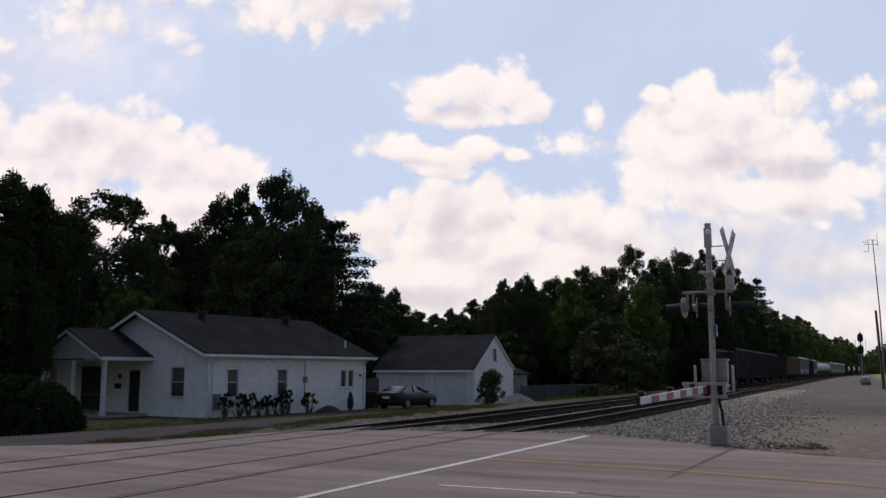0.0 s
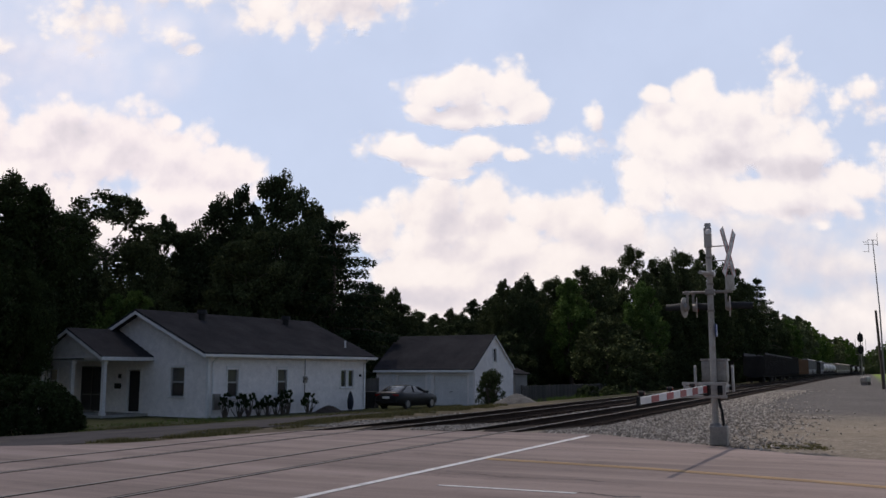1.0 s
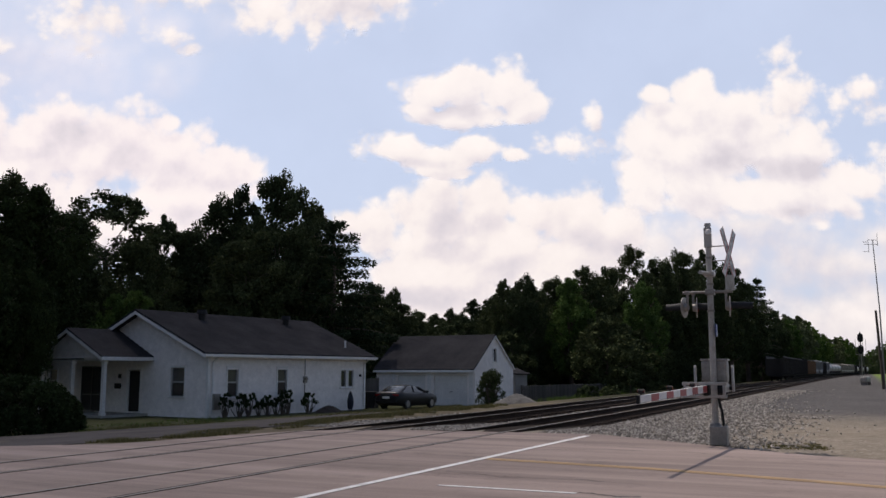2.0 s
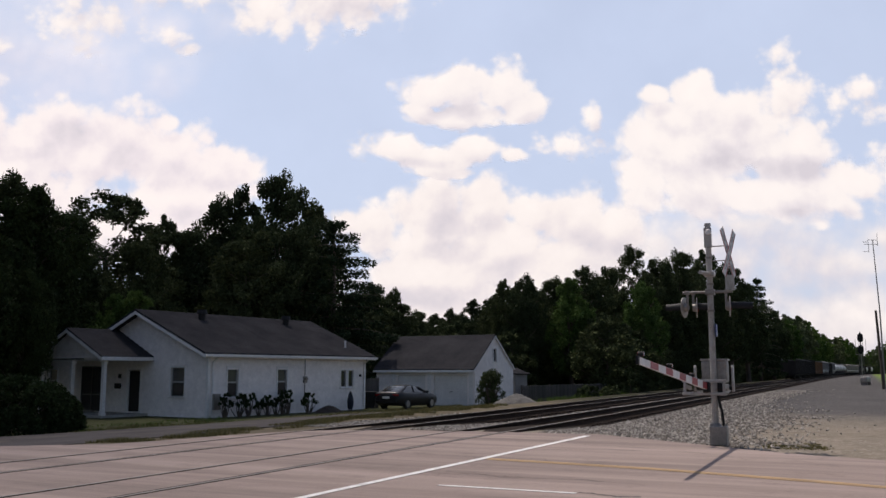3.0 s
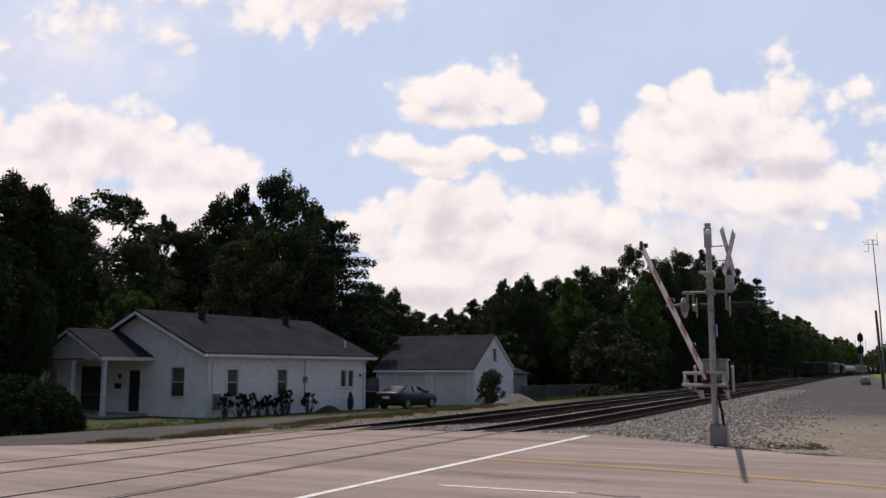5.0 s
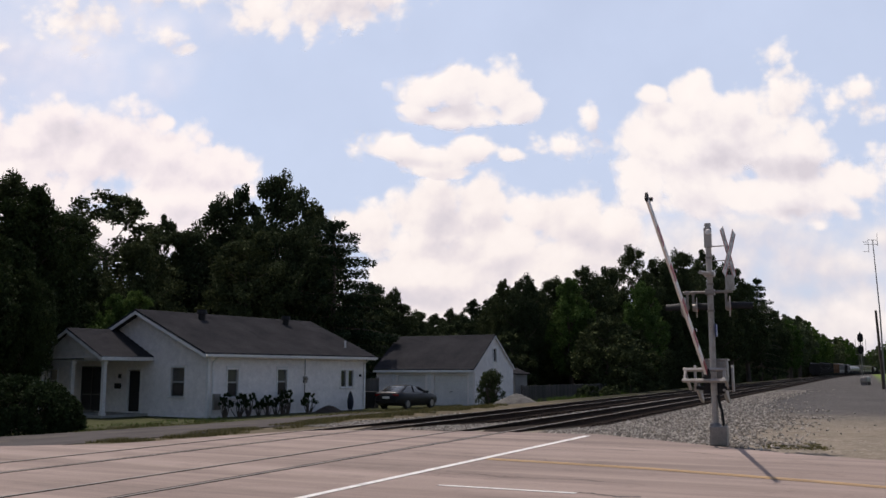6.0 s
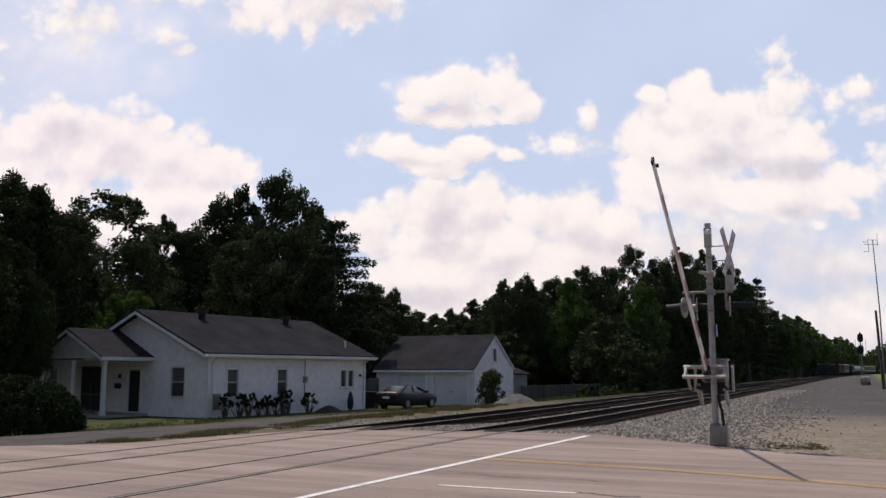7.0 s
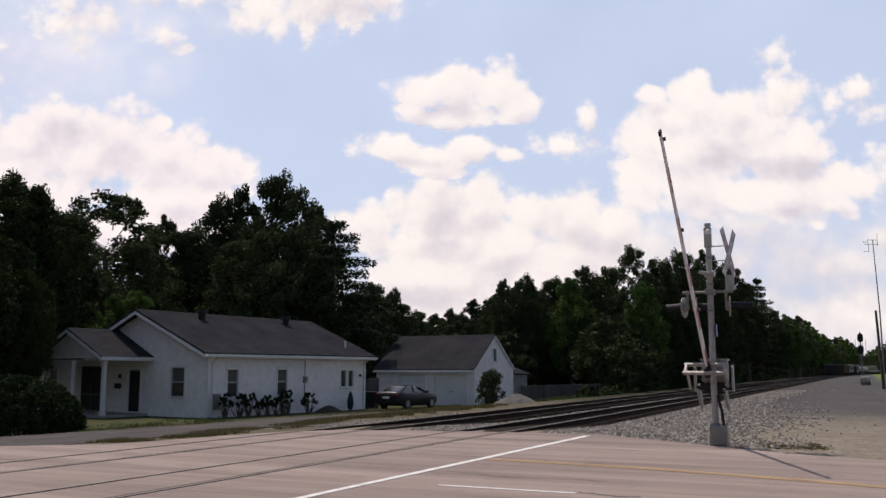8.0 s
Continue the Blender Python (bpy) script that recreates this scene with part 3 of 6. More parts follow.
def stones():
    """Loose limestone ballast on the shoulders and beside the road."""
    rng = np.random.default_rng(4)
    base = np.array([(1, 0, 0), (-1, 0, 0), (0, 1, 0), (0, -1, 0), (0, 0, 0.8), (0, 0, -0.6)], float)
    tri = [(0, 2, 4), (2, 1, 4), (1, 3, 4), (3, 0, 4), (2, 0, 5), (1, 2, 5), (3, 1, 5), (0, 3, 5)]
    verts, faces = [], []
    zones = [(40000, 22.0, 95, -1.0, 8.9, 0.040), (6000, 25, 70, 11.6, 13.0, 0.04), (2200, 24, 38, 15.9, 17.0, 0.038), (160, 20.6, 45, -9, 4, 0.03)]
    for count, a0, a1, o0, o1, size in zones:
        a = a0 + (a1 - a0) * rng.random(count) ** 1.7
        o = o0 + (o1 - o0) * rng.random(count)
        for i in range(count):
            edge = 20.1 + 5.0 * smooth(0.5, 7.5, o[i]) if o[i] < 8 else 25.0
            if a[i] < edge + 0.15:
                continue
            if size == 0.040 and rng.random() > (0.02 + 0.98 * (1 - smooth(32, 58, a[i]) * (1 - smooth(4.5, 6.5, o[i])))) * smooth(1.2, 5.4, o[i] + 1.6 * noise.noise(Vector((a[i] * 0.3, o[i] * 0.5, 3)))):
                continue
            p = plan(a[i], o[i])
            s = size * (0.6 + 0.9 * rng.random())
            c, q = np.cos(6.28 * rng.random()), np.sin(6.28 * rng.random())
            k = len(verts)
            for v in base * (0.7 + 0.6 * rng.random((6, 3))) * s:
                verts.append((p.x + v[0] * c - v[1] * q, p.y + v[0] * q + v[1] * c, ground_z(p.x, p.y) + 0.3 * s + v[2]))
            faces += [(x + k, y + k, z + k) for x, y, z in tri]
    me = bpy.data.meshes.new("ballast_stones")
    me.from_pydata(verts, [], faces)
    m, nt, b = material("ballast_stone")
    g = nt.nodes.new("ShaderNodeNewGeometry")
    nt.links.new(ramp(nt, g.outputs["Random Per Island"], [(0, (0.085, 0.074, 0.065)), (0.5, (0.21, 0.187, 0.163)), (1, (0.43, 0.395, 0.35))]), b.inputs["Base Color"])
    b.inputs["Roughness"].default_value = 0.95
    me.materials.append(m)
    tagged(new("ballast_stones", me), "loose pale limestone ballast beside the rails", "gravel", kind="stuff")


ground()
road()
tracks()
stones()


# ---- trees and bushes ----
def leaves_mesh(name, centres, radii, per, size, mat, rng, droop=0.0, flat=1.0):
    """Many small bent leaves round clump centres."""
    n = len(centres) * per
    c = np.repeat(np.array(centres), per, axis=0)
    r = np.repeat(np.array(radii), per)[:, None]
    d = rng.normal(size=(n, 3))
    d /= np.linalg.norm(d, axis=1)[:, None]
    d[:, 2] *= flat
    p = c + d * r * (rng.random((n, 1)) ** 0.45)
    p[:, 2] -= droop * rng.random(n) * r[:, 0]
    x = rng.normal(size=(n, 3))
    x /= np.linalg.norm(x, axis=1)[:, None]
    y = np.cross(x, rng.normal(size=(n, 3)))
    y /= np.linalg.norm(y, axis=1)[:, None]
    s = size * (0.55 + 0.9 * rng.random((n, 1)))
    quad = np.stack([p - x * s, p + y * s * 0.5, p + x * s, p - y * s * 0.5], axis=1).reshape(-1, 3)
    me = bpy.data.meshes.new(name)
    me.vertices.add(4 * n)
    me.vertices.foreach_set("co", quad.ravel())
    me.loops.add(4 * n)
    me.loops.foreach_set("vertex_index", np.arange(4 * n))
    me.polygons.add(n)
    me.polygons.foreach_set("loop_start", np.arange(n) * 4)
    me.update(calc_edges=True)
    me.materials.append(mat)
    return me


def sweep(bm, pts, radii, n=8):
    """A tapered tube through the points, in one piece."""
    pts = [Vector(p) for p in pts]
    q = (pts[-1] - pts[0]).to_track_quat("Z", "Y")
    rings = []
    for p, r in zip(pts, radii):
        rings.append([bm.verts.new(p + q @ Vector((r * math.cos(6.2832 * k / n), r * math.sin(6.2832 * k / n), 0))) for k in range(n)])
    for a, b in zip(rings, rings[1:]):
        for k in range(n):
            bm.faces.new((a[k], a[(k + 1) % n], b[(k + 1) % n], b[k]))
    bm.faces.new(rings[0][::-1])
    bm.faces.new(rings[-1])


def limb(bm, p, q, r0, r1, rng, n=7):
    m = (Vector(p) + Vector(q)) / 2 + Vector(rng.normal(size=3) * 0.04 * (Vector(q) - Vector(p)).length)
    sweep(bm, (p, m, q), (r0, (r0 + r1) / 2, r1), n)


def broadleaf(label, seed, height=14.0, spread=4.5, clumps=60, per=150, leaf=0.24, mat=None, bare=0.22, open_=0.0, group=""):
    rng = np.random.default_rng(seed)
    tree = thing("tree", Matrix(), label, "tree", group)
    bm = B()
    top = Vector((rng.normal() * 0.3, rng.normal() * 0.3, height * 0.72))
    sweep(bm, ((0, 0, -0.3), (0, 0, 0.25), (top.x * 0.2, 0.1, height * 0.18), (top.x * 0.4, top.y * 0.4, height * 0.35), top), [height * k for k in (0.036, 0.029, 0.024, 0.019, 0.006)], 10)
    part("trunk", bm, M_BARK, tree)
    bm = B()
    centres, radii = [], []
    lobes = [(rng.uniform(0, 6.28), rng.uniform(0.45, 1.0), rng.uniform(0.6, 1.15)) for _ in range(7)]
    for i in range(clumps):
        h = bare + (1 - bare) * (i + rng.random()) / clumps
        t = (h - bare) / (1 - bare)
        env = (math.sin(math.pi * min(1, t * 0.86 + 0.12)) ** 0.7) * spread
        a = rng.uniform(0, 6.28)
        lobe = 0.7 + 0.3 * max(math.cos(a - l[0]) * l[1] for l in lobes)
        rr = env * lobe * (rng.random() ** (0.35 if open_ else 0.5))
        z = height * h * rng.uniform(0.94, 1.0)
        centres.append((rr * math.cos(a), rr * math.sin(a), z))
        radii.append(rng.uniform(0.07, 0.17) * spread * (1.15 - 0.45 * t) + 0.2)
        if i % 3 == 0:
            z0 = max(height * 0.18, z - rr * rng.uniform(0.5, 0.9))
            limb(bm, (0, 0, z0), centres[-1], 0.007 * height * (1.2 - t), 0.02, rng, 5)
    tagged(part("branch_work", bm, M_BARK, tree), kind="stuff")
    # denser, larger leaves inside the crown
    if not open_:
        for i in range(int(clumps * 0.55)):
            t = rng.uniform(0.0, 0.7)
            env = (math.sin(math.pi * min(1, t * 0.86 + 0.12)) ** 0.7) * spread * 0.72
            a, rr = rng.uniform(0, 6.28), env * math.sqrt(rng.random())
            centres.append((rr * math.cos(a), rr * math.sin(a), height * (bare + (1 - bare) * t)))
            radii.append(0.22 * spread)
    crown = new("crown", leaves_mesh("crown", centres, radii, per, leaf, mat or M_LEAF, rng, flat=0.85))
    crown.parent = tree
    return tree


def spruce(label, seed, height=15.0, spread=5.8, mat=None):
    rng = np.random.default_rng(seed)
    tree = thing("spruce", Matrix(), label, "tree")
    bm = B()
    tube(bm, (0, 0, -0.3), (0, 0, height * 0.97), 0.022 * height, 0.02, 9)
    part("trunk", bm, M_BARK, tree)
    bm = B()
    centres, radii = [], []
    whorls = 14
    for w in range(whorls):
        t = (w + 0.3) / whorls
        z = height * (0.12 + 0.86 * t)
        ln = spread * (1 - t) ** 0.68 * rng.uniform(0.7, 1.1) + 0.2
        for k in range(7):
            a = 6.283 * k / 7 + rng.uniform(-0.4, 0.4)
            l = ln * rng.uniform(0.7, 1.15)
            tip = Vector((math.cos(a) * l, math.sin(a) * l, z - 0.18 * l + 0.12 * l * t))
            limb(bm, (0, 0, z), tip, 0.05 * (1.2 - t), 0.012, rng, 4)
            for s in np.linspace(0.25, 1.0, max(3, int(l * 2.6))):
                centres.append(tuple(Vector((0, 0, z)).lerp(tip, s)))
                radii.append(0.26 + 0.16 * (1 - s))
    tagged(part("branch_work", bm, M_BARK, tree), kind="stuff")
    crown = new("crown", leaves_mesh("crown", centres, radii, 24, 0.13, mat or M_NEEDLE, rng, droop=1.8, flat=0.5))
    crown.parent = tree
    return tree


def shrub(label, seed, w=1.2, h=1.5, clumps=26, per=90, leaf=0.09, mat=None, name="bush", tight=1.0):
    rng = np.random.default_rng(seed)
    b = thing(name, Matrix(), label, "bush")
    bm = B()
    centres, radii = [], []
    for i in range(clumps):
        a, t = rng.uniform(0, 6.28), rng.random()
        rr = w * 0.75 * math.sqrt(rng.random()) * (1 - 0.5 * t * t)
        centres.append((rr * math.cos(a), rr * math.sin(a), h * (0.12 + 0.8 * t if tight == 1.0 else 0.42 + 0.5 * t)))
        radii.append(rng.uniform(0.14, 0.28) * w * tight)
        if i % 2 == 0:
            limb(bm, (rr * 0.15 * math.cos(a), rr * 0.15 * math.sin(a), -0.05), centres[-1], 0.03 * h, 0.006, rng, 5)
    tagged(part("stem_web", bm, M_BARK, b), kind="stuff")
    crown = new("leaves", leaves_mesh("leaves", centres, radii, per, leaf, mat or M_HEDGE, rng))
    crown.parent = b
    return b


def bearing(px, depth):
    """The x of a point at that depth (y) seen at that bearing, 784 being straight ahead."""
    return (px - 784) / 1580.0 * depth


def at(ob, px, depth, scale=1.0, turn=0.0, label="", tall=1.0):
    x = bearing(px, depth)
    m = Matrix.Translation((x, depth, ground_z(x, depth) - 0.05)) @ Matrix.Rotation(radians(turn), 4, "Z")
    t = copy_thing(ob, m)
    t.scale = (scale, scale, scale * tall)
    if label:
        t["label"] = label
    return t


def top_scale(py, depth, height):
    """The scale at which a tree of that height reaches the line of sight through py (657 being the horizon)."""
    return (1.75 + 0.5 + (657 - py) / 1580.0 * depth) / height


protos = []


def proto(ob):
    protos.append(ob)
    return ob


broad_a = proto(broadleaf("dark green broadleaf tree", 11, 14, 4.5, 170, 120, 0.13))
broad_b = proto(broadleaf("dark green broadleaf tree", 12, 14, 3.9, 150, 120, 0.13))
broad_c = proto(broadleaf("dark green broadleaf tree", 13, 14, 5.2, 190, 120, 0.13))
broad_dark = proto(broadleaf("very dark green broadleaf tree", 18, 14, 5.0, 160, 130, 0.14, M_HEDGE))
broad_open = proto(broadleaf("tall airy broadleaf tree with gaps in its crown", 14, 14, 3.9, 90, 150, 0.12, bare=0.42, open_=1.0))
broad_light = proto(broadleaf("fresh green broadleaf tree", 15, 14, 4.6, 130, 140, 0.14, M_LEAF_LIGHT))
low_wood = proto(broadleaf("low dark green tree with leaves to the ground", 16, 8, 4.0, 90, 130, 0.14, bare=0.02))
far_a = proto(broadleaf("distant dark green broadleaf tree", 21, 14, 4.8, 90, 90, 0.22, M_LEAF_HAZED))
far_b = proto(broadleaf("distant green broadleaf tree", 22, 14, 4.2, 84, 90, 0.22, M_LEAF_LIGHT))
far_low = proto(broadleaf("distant low green tree", 23, 8, 4.2, 70, 80, 0.22, M_LEAF_HAZED, bare=0.02))
spruce_a = proto(spruce("dark spruce with drooping branches", 17))

# behind and beside the house: bearing, height on the horizon scale, depth, kind, slimness
# bearings -150 and -60: trees added past the left edge to shade the porch
for px, py, d, src, slim in (
        (-70, 310, 50, broad_dark, 1.0), (18, 304, 52, broad_a, 0.8), (55, 330, 50, broad_dark, 0.8), (18, 430, 44, broad_dark, 0.8), (44, 480, 40.5, broad_dark, 0.62), (-150, 330, 44, broad_dark, 1.0), (-60, 380, 39, broad_dark, 0.9), (115, 372, 64, broad_c, 0.9), (192, 336, 70, broad_open, 1.3),
        (287, 380, 74, broad_b, 0.62), (240, 425, 64, broad_c, 0.9), (330, 402, 72, broad_c, 0.9), (390, 345, 76, broad_a, 0.75), (425, 325, 77, broad_b, 0.6), (490, 302, 74, broad_c, 0.72),
        (545, 352, 78, broad_a, 0.75), (440, 400, 66, broad_b, 1.0), (520, 400, 68, broad_c, 0.8), (660, 500, 90, broad_b, 0.8), (697, 510, 92, broad_a, 0.6), (740, 549, 118, broad_c, 0.7), (625, 515, 84, broad_c, 0.8), (652, 520, 82, broad_a, 1.1), (692, 522, 85, broad_b, 1.2), (725, 560, 110, broad_a, 1.1), (770, 556, 116, broad_b, 1.2),
        (795, 546, 120, broad_a, 0.7), (838, 530, 114, broad_b, 0.9), (860, 540, 116, broad_a, 0.8)):
    s = top_scale(py, d, 14)
    t = at(src, px, d, s, random.uniform(0, 360))
    t.scale = (s * slim, s * slim, s)
for px, py, d, w in ((590, 368, 69, 1.15),):
    s = top_scale(py, d, 15)
    at(spruce_a, px, d, s, random.uniform(0, 360)).scale = (s * w, s * w, s)
for px, py, d in ((205, 522, 57), (240, 516, 58)):
    s = top_scale(py, d, 14)
    at(broad_light, px, d, s, random.uniform(0, 360), "young fresh green tree behind the house").scale = (s * 0.9, s * 0.9, s)
# low growth that closes the view under the crowns
for px in range(-60, 640, 58):
    d = random.uniform(66, 82)
    at(low_wood, px, d, top_scale(550 + random.uniform(-15, 25), d, 8), random.uniform(0, 360))
for px in range(640, 920, 44):
    d = random.uniform(88, 104)
    at(low_wood, px, d, top_scale(575 + random.uniform(-12, 15), d, 8), random.uniform(0, 360))

# the wood along the tracks
for px, py, d, src, slim in (
        (892, 494, 90, broad_b, 0.6), (930, 486, 88, broad_a, 0.7), (980, 490, 92, broad_c, 0.7), (1035, 470, 100, broad_open, 0.9), (1075, 472, 104, broad_b, 0.9), (1122, 434, 108, broad_open, 0.8),
        (1010, 492, 88, broad_light, 0.8), (1135, 500, 94, broad_light, 0.8), (1165, 458, 112, broad_a, 0.8), (1205, 443, 118, broad_c, 0.7), (1250, 447, 124, broad_b, 0.8), (1290, 470, 140, broad_a, 0.8),
        (1320, 505, 160, broad_b, 0.9), (1365, 552, 190, broad_c, 0.9)):
    s = top_scale(py, d, 14)
    at(src, px, d, s, random.uniform(0, 360)).scale = (s * slim, s * slim, s)
s = top_scale(486, 176, 15)
at(spruce_a, 1342, 176, s, 40, "tall conical evergreen beside the railway").scale = (s * 0.7, s * 0.7, s)
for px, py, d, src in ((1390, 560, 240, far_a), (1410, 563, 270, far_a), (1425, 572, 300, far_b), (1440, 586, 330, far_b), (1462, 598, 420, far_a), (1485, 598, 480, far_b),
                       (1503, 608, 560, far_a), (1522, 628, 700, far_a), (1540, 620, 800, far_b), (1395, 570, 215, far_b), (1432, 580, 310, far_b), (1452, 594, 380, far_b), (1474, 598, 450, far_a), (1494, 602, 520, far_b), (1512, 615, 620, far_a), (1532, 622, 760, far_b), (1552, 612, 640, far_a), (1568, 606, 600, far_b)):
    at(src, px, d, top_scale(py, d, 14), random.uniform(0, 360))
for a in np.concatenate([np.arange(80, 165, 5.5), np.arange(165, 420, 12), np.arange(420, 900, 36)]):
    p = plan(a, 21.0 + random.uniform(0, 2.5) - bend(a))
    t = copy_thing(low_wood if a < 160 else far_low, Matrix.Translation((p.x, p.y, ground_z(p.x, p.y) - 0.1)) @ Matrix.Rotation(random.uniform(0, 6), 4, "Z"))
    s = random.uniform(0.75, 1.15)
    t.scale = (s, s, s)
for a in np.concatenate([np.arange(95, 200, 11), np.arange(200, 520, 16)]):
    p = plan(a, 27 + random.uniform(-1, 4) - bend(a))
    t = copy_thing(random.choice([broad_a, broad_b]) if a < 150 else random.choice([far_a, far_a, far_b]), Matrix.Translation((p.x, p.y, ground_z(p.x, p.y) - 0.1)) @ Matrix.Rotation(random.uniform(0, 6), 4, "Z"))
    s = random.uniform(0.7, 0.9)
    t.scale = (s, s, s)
for px in range(905, 1130, 26):
    d = random.uniform(86, 98)
    at(low_wood, px, d, top_scale(600 + random.uniform(-25, 15), d, 8), random.uniform(0, 360))
for px, py, d in ((880, 520, 96), (905, 505, 98), (950, 505, 96), (1000, 500, 100), (1060, 490, 108), (735, 562, 124), (770, 560, 126), (815, 556, 124), (850, 552, 122), (1180, 480, 122), (1230, 470, 128)):
    s = top_scale(py, d, 8)
    at(low_wood, px, d, s, random.uniform(0, 360)).scale = (s * 0.75, s * 0.75, s)
# across the railway on the far right
for px, py, d, src in ((1592, 590, 140, broad_light), (1586, 615, 170, broad_b), (1640, 560, 150, broad_a), (1555, 632, 520, far_a), (1575, 626, 460, far_a), (1620, 610, 300, far_a), (1600, 622, 380, far_b)):
    at(src, px, d, top_scale(py, d, 14), random.uniform(0, 360), "green tree at the edge of the lawn")


# ---- white house ----
def siding(bm, length, height, holes, course=0.19, m=None, top=None):
    """One stepped sheet of clapboards from x = 0 to length on the plane y = 0, facing -y, round holes (x0, x1, z0, z1); top(z) narrows it above the eaves."""
    k = math.ceil(height / course)
    xs = sorted({0.0, length, *(x for h in holes for x in h[:2])})

    def row(z, y):
        lo = top(z) if top else 0.0
        return [bm.verts.new((min(max(x, lo), length - lo), y, z)) for x in xs]

    prev = None
    for i in range(k):
        z0, z1 = i * course, min(height, (i + 1) * course)
        lower, upper = row(z0, -0.062), row(z1 - 0.001, -0.003)
        zm = (z0 + z1) / 2
        for j in range(len(xs) - 1):
            xm = (xs[j] + xs[j + 1]) / 2
            if any(x0 < xm < x1 and h0 < zm < h1 for x0, x1, h0, h1 in holes):
                continue
            for r, q in ((lower, upper), (prev, lower)):
                if r and (r[j + 1].co - r[j].co).length > 1e-4 and (q[j + 1].co - q[j].co).length > 1e-4:
                    bm.faces.new((r[j], r[j + 1], q[j + 1], q[j]))
        prev = upper
    bmesh.ops.delete(bm, geom=[v for v in bm.verts if not v.link_faces], context="VERTS")
    ext = bmesh.ops.extrude_face_region(bm, geom=bm.faces[:])
    bmesh.ops.translate(bm, vec=(0, 0.12, 0), verts=[v for v in ext["geom"] if isinstance(v, bmesh.types.BMVert)])
    bmesh.ops.recalc_face_normals(bm, faces=bm.faces[:])
    if m:
        bmesh.ops.transform(bm, matrix=m, verts=bm.verts[:])
    return bm


def window(parent, m, w, h, name="window", sash=True, blind=True):
    """A sash window with its frame, panes and sill; its wall's face is y = 0, centre of the sill at the origin."""
    win = new(name)
    win.parent = parent
    win.matrix_basis = m
    bm = B()
    for x in (-w / 2 - 0.035, w / 2 + 0.035):
        box(bm, (x, -0.025, h / 2), (0.07, 0.07, h + 0.14))
    box(bm, (0, -0.025, h + 0.035), (w, 0.07, 0.07))
    part("frame", bm, M_TRIM, win)
    bm = B()
    box(bm, (0, -0.05, -0.045), (w + 0.24, 0.14, 0.06), bevel=0.008)
    part("sill", bm, M_TRIM, win)
    halves = ((h * 0.25, h * 0.5), (h * 0.75, h * 0.5)) if sash else ((h / 2, h),)
    for i, (zc, hh) in enumerate(halves):
        bm = B()
        box(bm, (0, 0.045 + 0.02 * i, zc), (w, 0.012, hh))
        part("pane", bm, M_PANE if i == 0 else M_BLIND, win)
        bm = B()
        for x in (-w / 2 + 0.02, w / 2 - 0.02):
            box(bm, (x, 0.03 + 0.02 * i, zc), (0.04, 0.03, hh))
        for z in (zc - hh / 2 + 0.02, zc + hh / 2 - 0.02):
            box(bm, (0, 0.03 + 0.02 * i, z), (w - 0.08, 0.03, 0.04))
        part("sash", bm, M_SASH, win)
    return win


M_BLIND = worn("window_with_pale_blind", (0.06, 0.06, 0.063), (0.10, 0.10, 0.104), 0.08, 1.0, 3, relief=0)


def roof_slope(parent, name, x0, x1, y0, z0, y1, z1, thick=0.09, mat=None):
    """A roof slope from the eave (y0, z0) to the ridge (y1, z1), stepped by its shingle courses."""
    bm = B()
    n = max(6, int(math.hypot(y1 - y0, z1 - z0) / 0.14))
    d = Vector((0, y1 - y0, z1 - z0))
    nrm = Vector((0, -d.z, d.y)).normalized() if d.y > 0 else Vector((0, d.z, -d.y)).normalized()
    prof = []
    for i in range(n):
        prof += [Vector((0, y0, z0)) + d * (i / n) + nrm * 0.016, Vector((0, y0, z0)) + d * ((i + 1) / n) + nrm * 0.003]
    prof += [Vector((0, y1, z1)) - nrm * thick, Vector((0, y0, z0)) - nrm * thick]
    ends = [[bm.verts.new((x, *p.yz)) for p in prof] for x in (x0, x1)]
    for i in range(len(prof)):
        j = (i + 1) % len(prof)
        bm.faces.new((ends[0][i], ends[0][j], ends[1][j], ends[1][i]))
    for e in ends:
        bm.faces.new(e)
    bmesh.ops.recalc_face_normals(bm, faces=bm.faces[:])
    return part(name, bm, mat or M_SHINGLE, parent)


def rake_board(parent, x, y0, z0, y1, z1, h=0.17, t=0.04):
    bm = B()
    vs = [bm.verts.new((xx, y, z)) for xx in (x - t / 2, x + t / 2) for y, z in ((y0, z0), (y1, z1), (y1, z1 - h), (y0, z0 - h))]
    for f in ((0, 1, 2, 3), (7, 6, 5, 4), (0, 4, 5, 1), (3, 2, 6, 7), (0, 3, 7, 4), (1, 5, 6, 2)):
        bm.faces.new([vs[j] for j in f])
    bmesh.ops.recalc_face_normals(bm, faces=bm.faces[:])
    return part("rake_board", bm, M_TRIM, parent)


HX, HY, HAZ, HL, HW = -11.18, 42.9, 32.0, 12.28, 9.4
H_GROUND, H_EAVE, H_RIDGE = -0.46, 3.13, 5.18  # heights above the house's own ground
HOUSE = Matrix.Translation((HX, HY, H_GROUND)) @ Matrix.Rotation(radians(90 - HAZ), 4, "Z")


